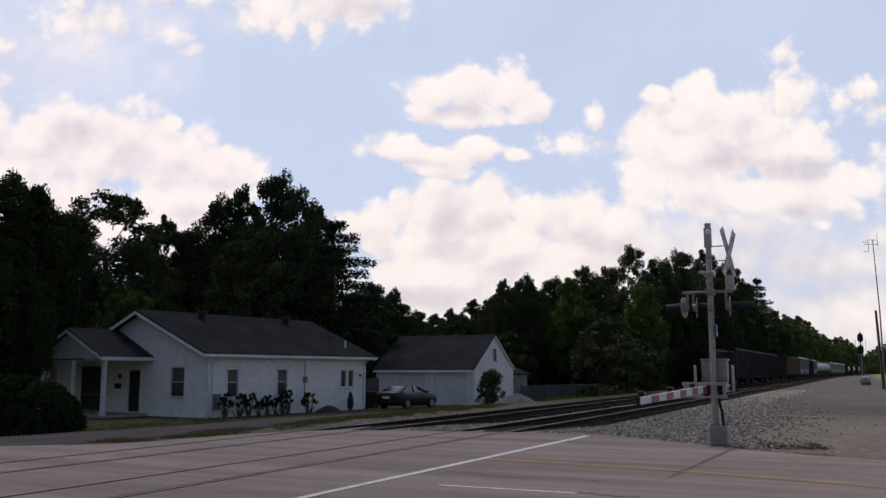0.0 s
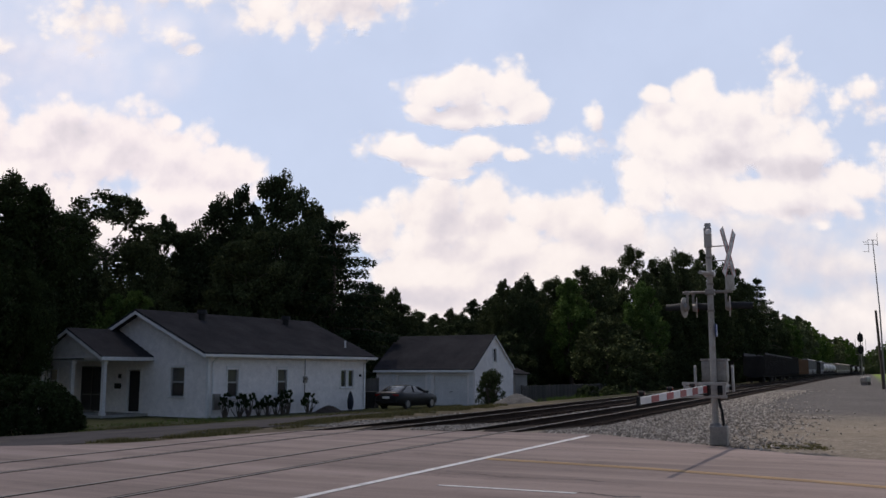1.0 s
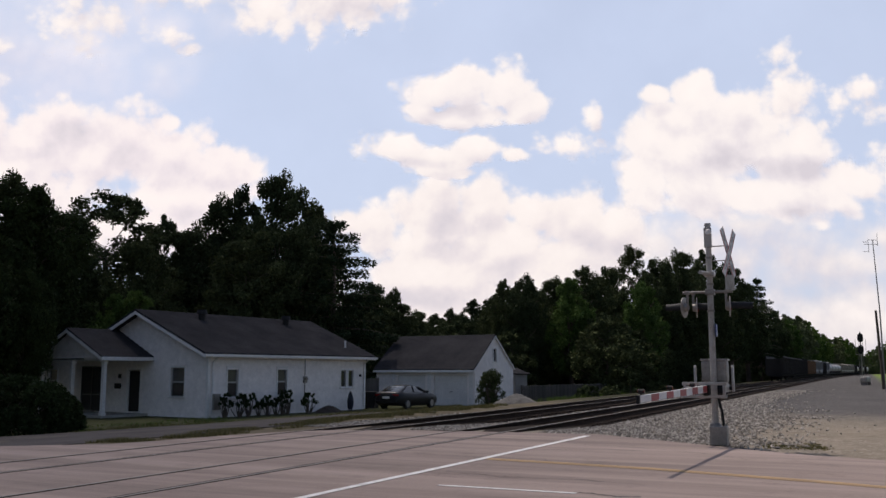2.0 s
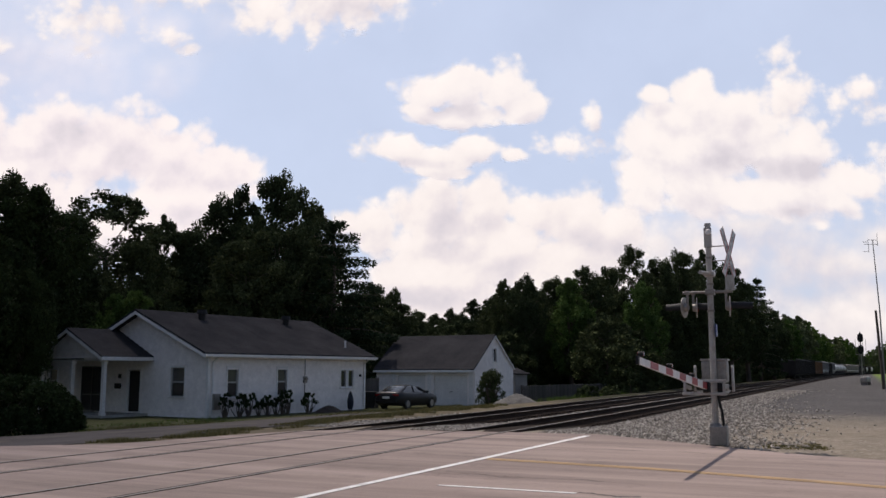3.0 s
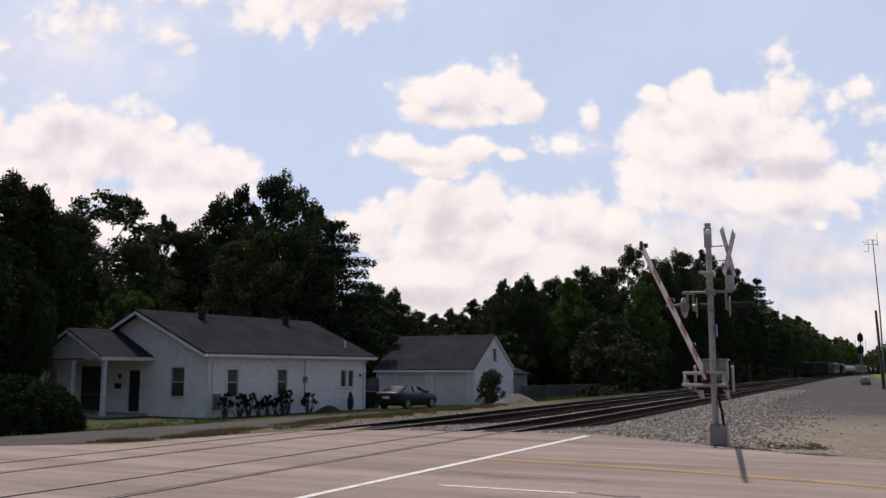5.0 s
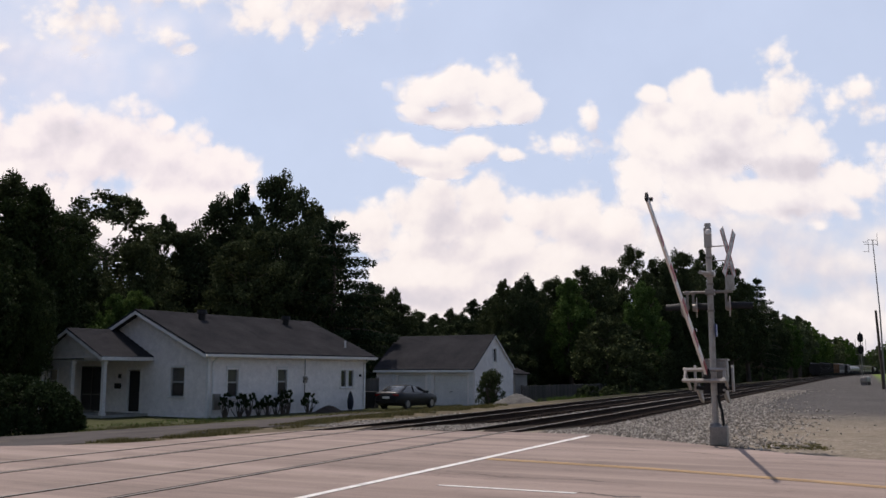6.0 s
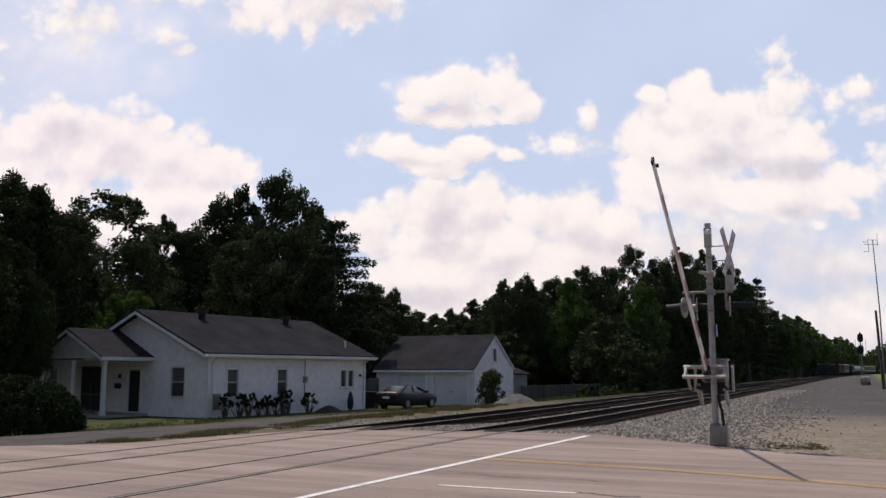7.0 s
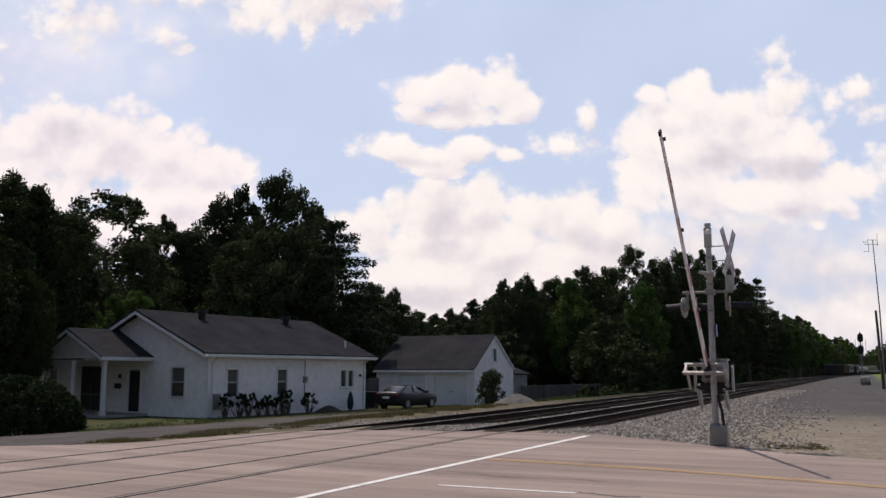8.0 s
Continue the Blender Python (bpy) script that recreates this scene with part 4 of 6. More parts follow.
def house():
    h = thing("house", HOUSE, "single-storey white clapboard house with grey shingle roof and porch", "house")
    base = B()
    box(base, (HL / 2, HW / 2, 0.05), (HL - 0.06, HW - 0.06, 0.5))
    part("foundation", base, M_CONCRETE, h)
    # long wall along the drive: its plane is y = 0
    wins = [(1.58, 0.95, 0.72, 1.42), (5.13, 0.95, 0.72, 1.42), (10.27, 1.3, 0.46, 0.95), (10.95, 1.3, 0.46, 0.95)]
    holes = [(x - w / 2, x + w / 2, z, z + hh) for x, z, w, hh in wins]
    bm = siding(B(), HL, H_EAVE, holes)
    part("wall", bm, M_SIDING, h)
    for x, z, w, hh in wins:
        window(h, Matrix.Translation((x, -0.01, z)), w, hh, sash=hh > 1)
    # gable wall: its plane is x = 0, it runs along +y
    turn = Matrix.Rotation(radians(-90), 4, "Z")
    rise = (H_RIDGE - H_EAVE) / (HW / 2)
    gw = [(2.03, 0.98, 0.95, 1.4)]
    gholes = [(HW - x - w / 2, HW - x + w / 2, z, z + hh) for x, z, w, hh in gw] + [(HW - 5.65, HW - 4.75, 0.12, 2.3)]
    gm = Matrix.Translation((0, HW, 0)) @ turn
    bm = siding(B(), HW, H_RIDGE - 0.05, gholes, m=gm, top=lambda z: max(0.0, (z - H_EAVE) / rise))
    part("wall", bm, M_SIDING, h)
    for x, z, w, hh in gw:
        window(h, Matrix.Translation((-0.01, x, z)) @ turn, w, hh)
    # plain far walls
    bm = B()
    box(bm, (HL / 2, HW - 0.06, H_EAVE / 2 + 0.1), (HL - 0.02, 0.12, H_EAVE - 0.2))
    part("wall", bm, M_SIDING, h)
    bm = siding(B(), HW, H_RIDGE - 0.25, [], m=Matrix.Translation((HL, 0, 0.2)) @ Matrix.Rotation(radians(90), 4, "Z"), top=lambda z: max(0.0, (z + 0.2 - H_EAVE) / rise))
    part("wall", bm, M_SIDING, h)
    # corner boards
    for x, y in ((0.0, 0.0), (HL, 0.0)):
        bm = B()
        box(bm, (x, y, H_EAVE / 2), (0.13, 0.13, H_EAVE))
        part("corner_board", bm, M_TRIM, h)
    # roof
    ov, eo = 0.6, 0.4
    ez = H_EAVE - eo * rise
    roof_slope(h, "roof", -ov, HL + ov, -eo, ez + 0.12, HW / 2, H_RIDGE + 0.12)
    roof_slope(h, "roof", -ov, HL + ov, HW + eo, ez + 0.12, HW / 2, H_RIDGE + 0.12)
    for x in (-ov + 0.02, HL + ov - 0.02):
        rake_board(h, x, -eo, ez + 0.03, HW / 2, H_RIDGE + 0.03)
        rake_board(h, x, HW + eo, ez + 0.03, HW / 2, H_RIDGE + 0.03)
    bm = B()
    box(bm, (HL / 2, -eo - 0.015, ez - 0.03), (HL + 2 * ov, 0.04, 0.17))
    part("fascia", bm, M_TRIM, h)
    bm = B()
    box(bm, (HL / 2, -eo / 2, ez - 0.07), (HL + 2 * ov - 0.1, eo, 0.02))
    part("soffit", bm, M_TRIM, h)
    bm = B()
    prism(bm, [(-0.05, -0.1), (0.07, -0.1), (0.07, 0.02), (0.055, 0.02), (0.055, -0.085), (-0.035, -0.085), (-0.035, 0.02), (-0.05, 0.02)], HL + 2 * ov, Matrix.Translation((-ov, -eo - 0.09, ez + 0.03)) @ Matrix.Rotation(radians(-90), 4, "Z"))
    part("gutter", bm, M_TRIM, h)
    for x in (0.22, HL - 0.1):
        bm = B()
        tube(bm, (x, -eo - 0.06, ez - 0.05), (x, -0.08, ez - 0.32), 0.04)
        tube(bm, (x, -0.08, ez - 0.30), (x, -0.08, 0.2), 0.04)
        part("downspout", bm, M_TRIM, h)
    # roof vents: hooded, dark
    for x, yy in ((3.03, 3.82), (9.6, 3.82)):
        z = H_EAVE + 0.12 + yy * rise
        bm = B()
        tube(bm, (x, yy, z - 0.1), (x, yy, z + 0.34), 0.19, 0.19, 14)
        v = part("roof_vent", bm, M_DARK, h, "black hooded roof vent")
        bm = B()
        tube(bm, (x, yy, z + 0.30), (x, yy, z + 0.52), 0.29, 0.24, 14)
        part("cap", bm, M_DARK, v)
    bm = B()
    tube(bm, (11.37, 0.72, H_EAVE + 0.3), (11.37, 0.72, H_EAVE + 0.85), 0.05)
    part("vent_pipe", bm, M_TRIM, h, "white plumbing vent pipe")
    # electricity meter with its conduit
    bm = B()
    tube(bm, (6.92, -0.06, 0.6), (6.92, -0.06, H_EAVE - 0.1), 0.025)
    box(bm, (6.92, -0.08, 1.75), (0.24, 0.12, 0.34), bevel=0.01)
    tube(bm, (6.92, -0.14, 1.8), (6.92, -0.22, 1.8), 0.09, 0.08, 14)
    part("electric_meter", bm, M_STEEL, h, "grey electricity meter with conduit")
    bm = B()
    box(bm, (11.83, -0.05, 1.95), (0.16, 0.1, 0.14), bevel=0.02)
    part("wall_light", bm, M_DARK, h, "small dark wall light")
    bm = B()
    box(bm, (0.42, -0.14, 0.75), (0.42, 0.22, 0.75), bevel=0.02)
    part("utility_box", bm, M_STEEL, h, "grey utility box on the wall")
    # porch before the gable wall
    py0, py1, px, pz = 4.1, 9.1, -2.75, 2.82
    pm = (py0 + py1) / 2
    bm = B()
    box(bm, (px / 2, pm, 0.02), (-px, py1 - py0, 0.2))
    part("porch_floor", bm, M_CONCRETE, h)
    prise = 1.38
    roof_slope(h, "porch_roof", px - 0.35, 0.6, py0 - 0.3, pz + 0.08, pm, pz + prise + 0.12)
    roof_slope(h, "porch_roof", px - 0.35, 0.6, py1 + 0.3, pz + 0.08, pm, pz + prise + 0.12)
    rake_board(h, px - 0.34, py0 - 0.3, pz + 0.02, pm, pz + prise + 0.04)
    rake_board(h, px - 0.34, py1 + 0.3, pz + 0.02, pm, pz + prise + 0.04)
    bm = siding(B(), py1 - py0, prise, [], m=Matrix.Translation((px, py1, pz)) @ turn, top=lambda z: z * (pm - py0) / prise)
    part("porch_gable", bm, M_SIDING, h)
    bm = B()
    box(bm, (px / 2 - 0.1, py0 - 0.31, pz - 0.02), (-px + 0.5, 0.04, 0.17))
    part("porch_fascia", bm, M_TRIM, h)
    bm = B()
    box(bm, (px / 2, pm, pz - 0.08), (-px, py1 - py0, 0.05))
    part("porch_ceiling", bm, M_TRIM, h)
    for y in (py0 + 0.1, pm, py1 - 0.1):
        bm = B()
        box(bm, (px + 0.12, y, (pz + 0.02) / 2), (0.17, 0.17, pz - 0.12))
        box(bm, (px + 0.12, y, 0.18), (0.24, 0.24, 0.14), bevel=0.01)
        box(bm, (px + 0.12, y, pz - 0.2), (0.24, 0.24, 0.1), bevel=0.01)
        part("porch_post", bm, M_TRIM, h)
    # dark framed panel between the porch and the wing
    bm = B()
    for y in (7.62, 8.45, 9.28):
        box(bm, (-0.09, y, 1.3), (0.05, 0.06, 2.3))
    for z in (0.18, 1.0, 2.42):
        box(bm, (-0.09, 8.45, z), (0.05, 1.6, 0.06))
    porch_frame = part("porch_screen", bm, M_DARK_FRAME, h, "dark framed panel at the porch wall")
    bm = B()
    box(bm, (-0.07, 8.45, 1.3), (0.012, 1.66, 2.28))
    part("mesh", bm, M_DARK, porch_frame)
    # low wing beyond the porch
    bm = siding(B(), 4.2, 2.6, [(1.2, 1.95, 0.9, 2.1)], m=Matrix.Translation((0.12, HW + 4.2, 0.2)) @ turn)
    part("wing_wall", bm, M_SIDING, h)
    window(h, Matrix.Translation((0.11, HW + 4.2 - 1.575, 1.1)) @ turn, 0.75, 1.2)
    bm = B()
    box(bm, (3.1, HW + 4.14, 1.5), (5.8, 0.12, 2.6))
    part("wing_wall", bm, M_SIDING, h)
    bm = B()
    box(bm, (5.94, HW + 2.1, 1.5), (0.12, 4.0, 2.6))
    part("wing_wall", bm, M_SIDING, h)
    roof_slope(h, "wing_roof", -0.3, 6.3, HW + 4.6, 2.75, HW - 0.1, 3.75)
    # front door with its casing and letter box
    door = new("door")
    door.parent = h
    door.matrix_basis = Matrix.Translation((0, 5.2, 0.12)) @ turn
    bm = B()
    box(bm, (0, 0.05, 1.05), (0.88, 0.05, 2.08))
    for zc, hh in ((0.5, 0.7), (1.45, 0.9)):
        box(bm, (0, 0.02, zc), (0.62, 0.03, hh), bevel=0.01)
    part("leaf", bm, M_DARK, door, "black front door")
    bm = B()
    for x in (-0.5, 0.5):
        box(bm, (x, -0.02, 1.05), (0.11, 0.09, 2.2))
    box(bm, (0, -0.02, 2.2), (1.1, 0.09, 0.11))
    part("casing", bm, M_TRIM, door)
    bm = B()
    tube(bm, (0.36, -0.04, 1.0), (0.36, 0.04, 1.0), 0.03)
    part("knob", bm, M_STEEL, door)
    bm = B()
    box(bm, (-0.08, 6.4, 1.45), (0.14, 0.42, 0.26), bevel=0.03)
    part("letter_box", bm, M_DARK, h, "black wall-mounted letter box")
    bm = B()
    box(bm, (-0.06, 6.3, 1.95), (0.1, 0.16, 0.22), bevel=0.02)
    part("porch_lamp", bm, M_DARK, h, "small black porch lamp, unlit")
    return h


M_CONCRETE = worn("weathered_concrete", (0.28, 0.27, 0.25), (0.40, 0.39, 0.37), 0.9, 1.0, 14, relief=0.005)
house()

# ---- garage ----
GARAGE = Matrix.Translation((2.14, 61.3, -0.62)) @ Matrix.Rotation(radians(-30), 4, "Z")


def garage():
    """Its front is the plane y = 0 from x = -8 to 0; the gable wall stands at x = 0."""
    g = thing("garage", GARAGE, "white two-car garage with grey shingle gable roof", "garage")
    L_, W_, E_, R_ = 8.0, 6.0, 2.62, 4.85
    rise = (R_ - E_) / (W_ / 2)
    doors = [(-6.2, -3.9), (-3.2, -0.55)]
    bm = siding(B(), L_, E_, [(a + L_, b + L_, 0.0, 2.15) for a, b in doors], course=0.16, m=Matrix.Translation((-L_, 0, 0)))
    part("wall", bm, M_SIDING, g)
    bm = siding(B(), W_, R_ - 0.1, [(W_ / 2 - 0.25, W_ / 2 + 0.25, 3.05, 3.95)], course=0.16, m=Matrix.Rotation(radians(90), 4, "Z"), top=lambda z: max(0.0, (z - E_) / rise))
    part("wall", bm, M_SIDING, g)
    window(g, Matrix.Translation((0.01, W_ / 2, 3.05)) @ Matrix.Rotation(radians(90), 4, "Z"), 0.5, 0.9, sash=False)
    bm = siding(B(), W_, R_ - 0.1, [], course=0.16, m=Matrix.Translation((-L_, W_, 0)) @ Matrix.Rotation(radians(-90), 4, "Z"), top=lambda z: max(0.0, (z - E_) / rise))
    part("wall", bm, M_SIDING, g)
    bm = B()
    box(bm, (-L_ / 2, W_ - 0.05, E_ / 2), (L_, 0.1, E_))
    part("wall", bm, M_SIDING, g)
    eo, ov = 0.3, 0.12
    ez = E_ - eo * rise
    roof_slope(g, "roof", -L_ - ov, ov, -eo, ez + 0.1, W_ / 2, R_ + 0.1)
    roof_slope(g, "roof", -L_ - ov, ov, W_ + eo * 0.3, E_ - 0.3 * eo * rise + 0.1, W_ / 2, R_ + 0.1)
    rake_board(g, ov - 0.01, -eo, ez + 0.02, W_ / 2, R_ + 0.02, 0.12)
    rake_board(g, ov - 0.01, W_ + 0.1, E_ - 0.05, W_ / 2, R_ + 0.02, 0.12)
    bm = B()
    box(bm, (-L_ / 2, -eo, ez - 0.04), (L_ + 2 * ov, 0.05, 0.16))
    part("fascia", bm, M_TRIM, g)
    bm = B()
    box(bm, (-L_ / 2, -0.03, 2.28), (L_ - 0.1, 0.05, 0.2))
    for x in (-0.25, -3.55, -6.5):
        box(bm, (x, -0.035, 1.1), (0.3, 0.06, 2.2))
    part("door_trim", bm, M_TRIM, g)
    for a, b in doors:
        d = new("garage_door")
        d.parent = g
        for i in range(4):
            bm = B()
            box(bm, ((a + b) / 2, 0.13, 0.27 + i * 0.535), (b - a, 0.05, 0.52), bevel=0.008)
            for k in range(4):
                w = (b - a) / 4
                box(bm, (a + w * (k + 0.5), 0.10, 0.27 + i * 0.535), (w - 0.14, 0.02, 0.36), bevel=0.006)
            part("panel", bm, M_TRIM, d)
        bm = B()
        box(bm, ((a + b) / 2, 0.08, 0.95), (0.14, 0.05, 0.05), bevel=0.01)
        part("handle", bm, M_DARK, d)


garage()


# ---- crossing gate ----
MAST = Vector((6.526, 21.741, 0.0))
GATE = Matrix.Translation(MAST) @ Matrix.Rotation(radians(TRACK_AZ + 180), 4, "Z")  # local x: back along the rails, towards the road; local y: away from the rails
PIVOT = (-0.083, -0.073, 1.342)
M_REDLENS = worn("dark_red_lens", (0.12, 0.008, 0.008), (0.2, 0.015, 0.015), 0.15, 3, 20, relief=0)
M_BLUE = worn("blue_plate", (0.06, 0.09, 0.22), (0.10, 0.14, 0.30), 0.5, 3, 20, relief=0)


def ring(bm, c, axis, r, thick, n=24):
    d = Vector(axis).normalized() * thick
    tube(bm, Vector(c) - d / 2, Vector(c) + d / 2, r, r, n)


def flasher(s, x, y, faces, hood=0.45):
    """A lamp hung from the cross arm at (x, y) with its round background, hood and lens; faces is +1 or -1 along local y."""
    z = 3.30
    m = Matrix.Translation((x, y, z)) @ Matrix.Rotation(radians(11 * faces), 4, "Z")

    def piece(name, bm, mat, parent, label=""):
        bmesh.ops.transform(bm, matrix=m, verts=bm.verts[:])
        return part(name, bm, mat, parent, label)

    bm = B()
    tube(bm, (0, -0.05 * faces, 0), (0, 0.04 * faces, 0), 0.08, 0.12, 18)
    tube(bm, (0, -0.03 * faces, 0.08), (0, -0.03 * faces, 0.36), 0.03)
    box(bm, (0, -0.03 * faces, 0.36), (0.11, 0.11, 0.09), bevel=0.015)
    body = piece("flashing_lamp", bm, M_STEEL, s, "unlit flashing lamp with hood")
    bm = B()
    ring(bm, (0, 0.05 * faces, 0), (0, 1, 0), 0.25, 0.012, 28)
    piece("background", bm, M_ALU, body)
    bm = B()
    n = 14
    rows = []
    for yy, drop in ((0.05, 0.0), (0.05 + hood, 0.02)):
        rows.append([[bm.verts.new((rr * math.cos(a), yy * faces, rr * math.sin(a) - drop)) for a in np.linspace(radians(-25), radians(205), n)] for rr in (0.115, 0.109)])
    for j in range(n - 1):
        for sh in (0, 1):
            bm.faces.new((rows[0][sh][j], rows[0][sh][j + 1], rows[1][sh][j + 1], rows[1][sh][j]))
        bm.faces.new((rows[1][0][j], rows[1][0][j + 1], rows[1][1][j + 1], rows[1][1][j]))
    bmesh.ops.recalc_face_normals(bm, faces=bm.faces[:])
    piece("hood", bm, M_DARK, body)
    bm = B()
    ring(bm, (0, 0.07 * faces, 0), (0, 1, 0), 0.10, 0.03, 20)
    piece("lens", bm, M_REDLENS, body)


def crossing_signal():
    s = thing("crossing_signal", GATE, "grey railway crossing signal mast with crossbuck, unlit lamps and gate", "railway crossing signal")
    bm = B()
    tube(bm, (0, 0, 0.02), (0, 0, 5.3), 0.078, 0.070, 18)
    tube(bm, (0, 0, 5.3), (0, 0, 5.36), 0.082, 0.075, 18)
    part("mast", bm, M_ALU, s)
    bm = B()
    box(bm, (0.02, 0.08, 0.22), (0.36, 0.40, 0.46), bevel=0.03)
    tube(bm, (0, 0, 0.44), (0, 0, 0.52), 0.15, 0.11, 14)
    part("base_box", bm, M_STEEL, s, "grey junction box at the foot")
    for x, y in ((0.15, 0.24), (0.15, -0.08), (-0.12, 0.24), (-0.12, -0.08)):
        bm = B()
        tube(bm, (x, y, 0.44), (x, y, 0.49), 0.02, 0.02, 6)
        part("bolt", bm, M_STEEL, s)
    # cable down the mast
    bm = B()
    pts = [(0.05, 0.10, 1.18), (0.04, 0.12, 1.0), (0.05, 0.17, 0.78), (0.05, 0.20, 0.42)]
    for p, q in zip(pts, pts[1:]):
        tube(bm, p, q, 0.035, 0.035, 10)
    part("cable", bm, M_DARK, s, "black cable conduit")
    # crossbuck held towards the oncoming traffic
    for z in (4.78, 4.42):
        bm = B()
        tube(bm, (0, 0, z), (0, 0.46, z), 0.014, 0.014, 8)
        part("bracket", bm, M_STEEL, s)
    buck_z, buck_y = 4.6, 0.47
    for sign in (-1, 1):
        blade = B()
        m = Matrix.Translation((0, buck_y + 0.012 * sign, buck_z)) @ Matrix.Rotation(radians(-14), 4, "Z") @ Matrix.Rotation(radians(57 * sign), 4, "Y")
        box(blade, (0, 0, 0), (1.34, 0.008, 0.22), bevel=0.003)
        bmesh.ops.transform(blade, matrix=m, verts=blade.verts[:])
        bl = part("crossbuck_blade", blade, M_WHITE, s, "white crossbuck blade with red edging")
        for e in (-0.095, 0.095):
            bm = B()
            box(bm, (0, 0.008, e), (1.32, 0.008, 0.02))
            bmesh.ops.transform(bm, matrix=m, verts=bm.verts[:])
            part("red_edge", bm, M_RED, bl)
        for k in range(4):
            bm = B()
            box(bm, (-0.42 + 0.28 * k, 0.008, 0), (0.17, 0.006, 0.035))
            bmesh.ops.transform(bm, matrix=m, verts=bm.verts[:])
            part("letter_bar", bm, M_SASH, bl)
    bm = B()
    box(bm, (0, 0, 0), (0.40, 0.01, 0.36), bevel=0.004)
    bmesh.ops.transform(bm, matrix=Matrix.Translation((0, buck_y, 3.88)) @ Matrix.Rotation(radians(-24), 4, "Z"), verts=bm.verts[:])
    part("count_plate", bm, M_ALU, s, "small plate under the crossbuck")
    # short arm with a cable clamp, and the bell at the top
    bm = B()
    tube(bm, (0.75, -0.10, 4.08), (-0.30, 0.06, 4.12), 0.045, 0.045, 10)
    box(bm, (0, 0, 4.1), (0.24, 0.24, 0.12), bevel=0.02)
    part("short_arm", bm, M_ALU, s)
    bm = B()
    tube(bm, (0.10, 0.02, 5.13), (0.13, 0.02, 5.13), 0.075, 0.055, 18)
    tube(bm, (0.05, 0.02, 5.13), (0.10, 0.02, 5.13), 0.03, 0.03, 10)
    part("bell", bm, M_WHITE, s, "pale gong bell")
    bm = B()
    box(bm, (0.04, 0.0, 5.0), (0.10, 0.18, 0.5), bevel=0.02)
    part("bell_bracket", bm, M_ALU, s)
    for z in (4.5, 3.85, 3.2):
        bm = B()
        ring(bm, (0, 0, z), (0, 0, 1), 0.092, 0.05, 16)
        part("clamp_band", bm, M_STEEL, s)
    # lamps on a cross arm
    bm = B()
    tube(bm, (0.0, -0.66, 3.66), (0.0, 0.52, 3.66), 0.032, 0.032, 10)
    box(bm, (0, 0, 3.66), (0.22, 0.22, 0.14), bevel=0.02)
    part("cross_arm", bm, M_STEEL, s)
    flasher(s, 0.0, -0.58, -1)
    flasher(s, -0.12, -0.40, 1, 0.30)
    flasher(s, 0.0, 0.40, 1, 0.52)
    bm = B()
    box(bm, (0.04, 0.12, 2.72), (0.22, 0.02, 0.30), bevel=0.006)
    plate = part("notice_plate", bm, M_BLUE, s, "small blue notice plate")
    # gate machine behind the mast
    bm = B()
    box(bm, (-0.30, 0.0, 1.74), (0.42, 0.60, 0.54), bevel=0.06)
    box(bm, (-0.30, 0.0, 2.02), (0.46, 0.64, 0.05), bevel=0.015)
    part("gate_machine", bm, M_STEEL, s, "grey gate machine housing")
    bm = B()
    box(bm, (-0.12, 0.0, 1.342), (0.22, 0.5, 0.26), bevel=0.03)
    tube(bm, (-0.05, -0.42, 1.342), (-0.05, 0.42, 1.342), 0.05, 0.05, 14)
    part("shaft", bm, M_DARK, s)
    for y in (-0.46, 0.42):
        bm = B()
        prism(bm, [(-0.09, -0.08), (0.06, -0.08), (0.09, 0.1), (0.07, 0.48), (0.03, 0.55), (-0.03, 0.55), (-0.07, 0.48), (-0.09, 0.1)], 0.045, Matrix.Translation((-0.05, y, 1.342)))
        part("side_plate", bm, M_ALU, s)
    return s


gate = crossing_signal()


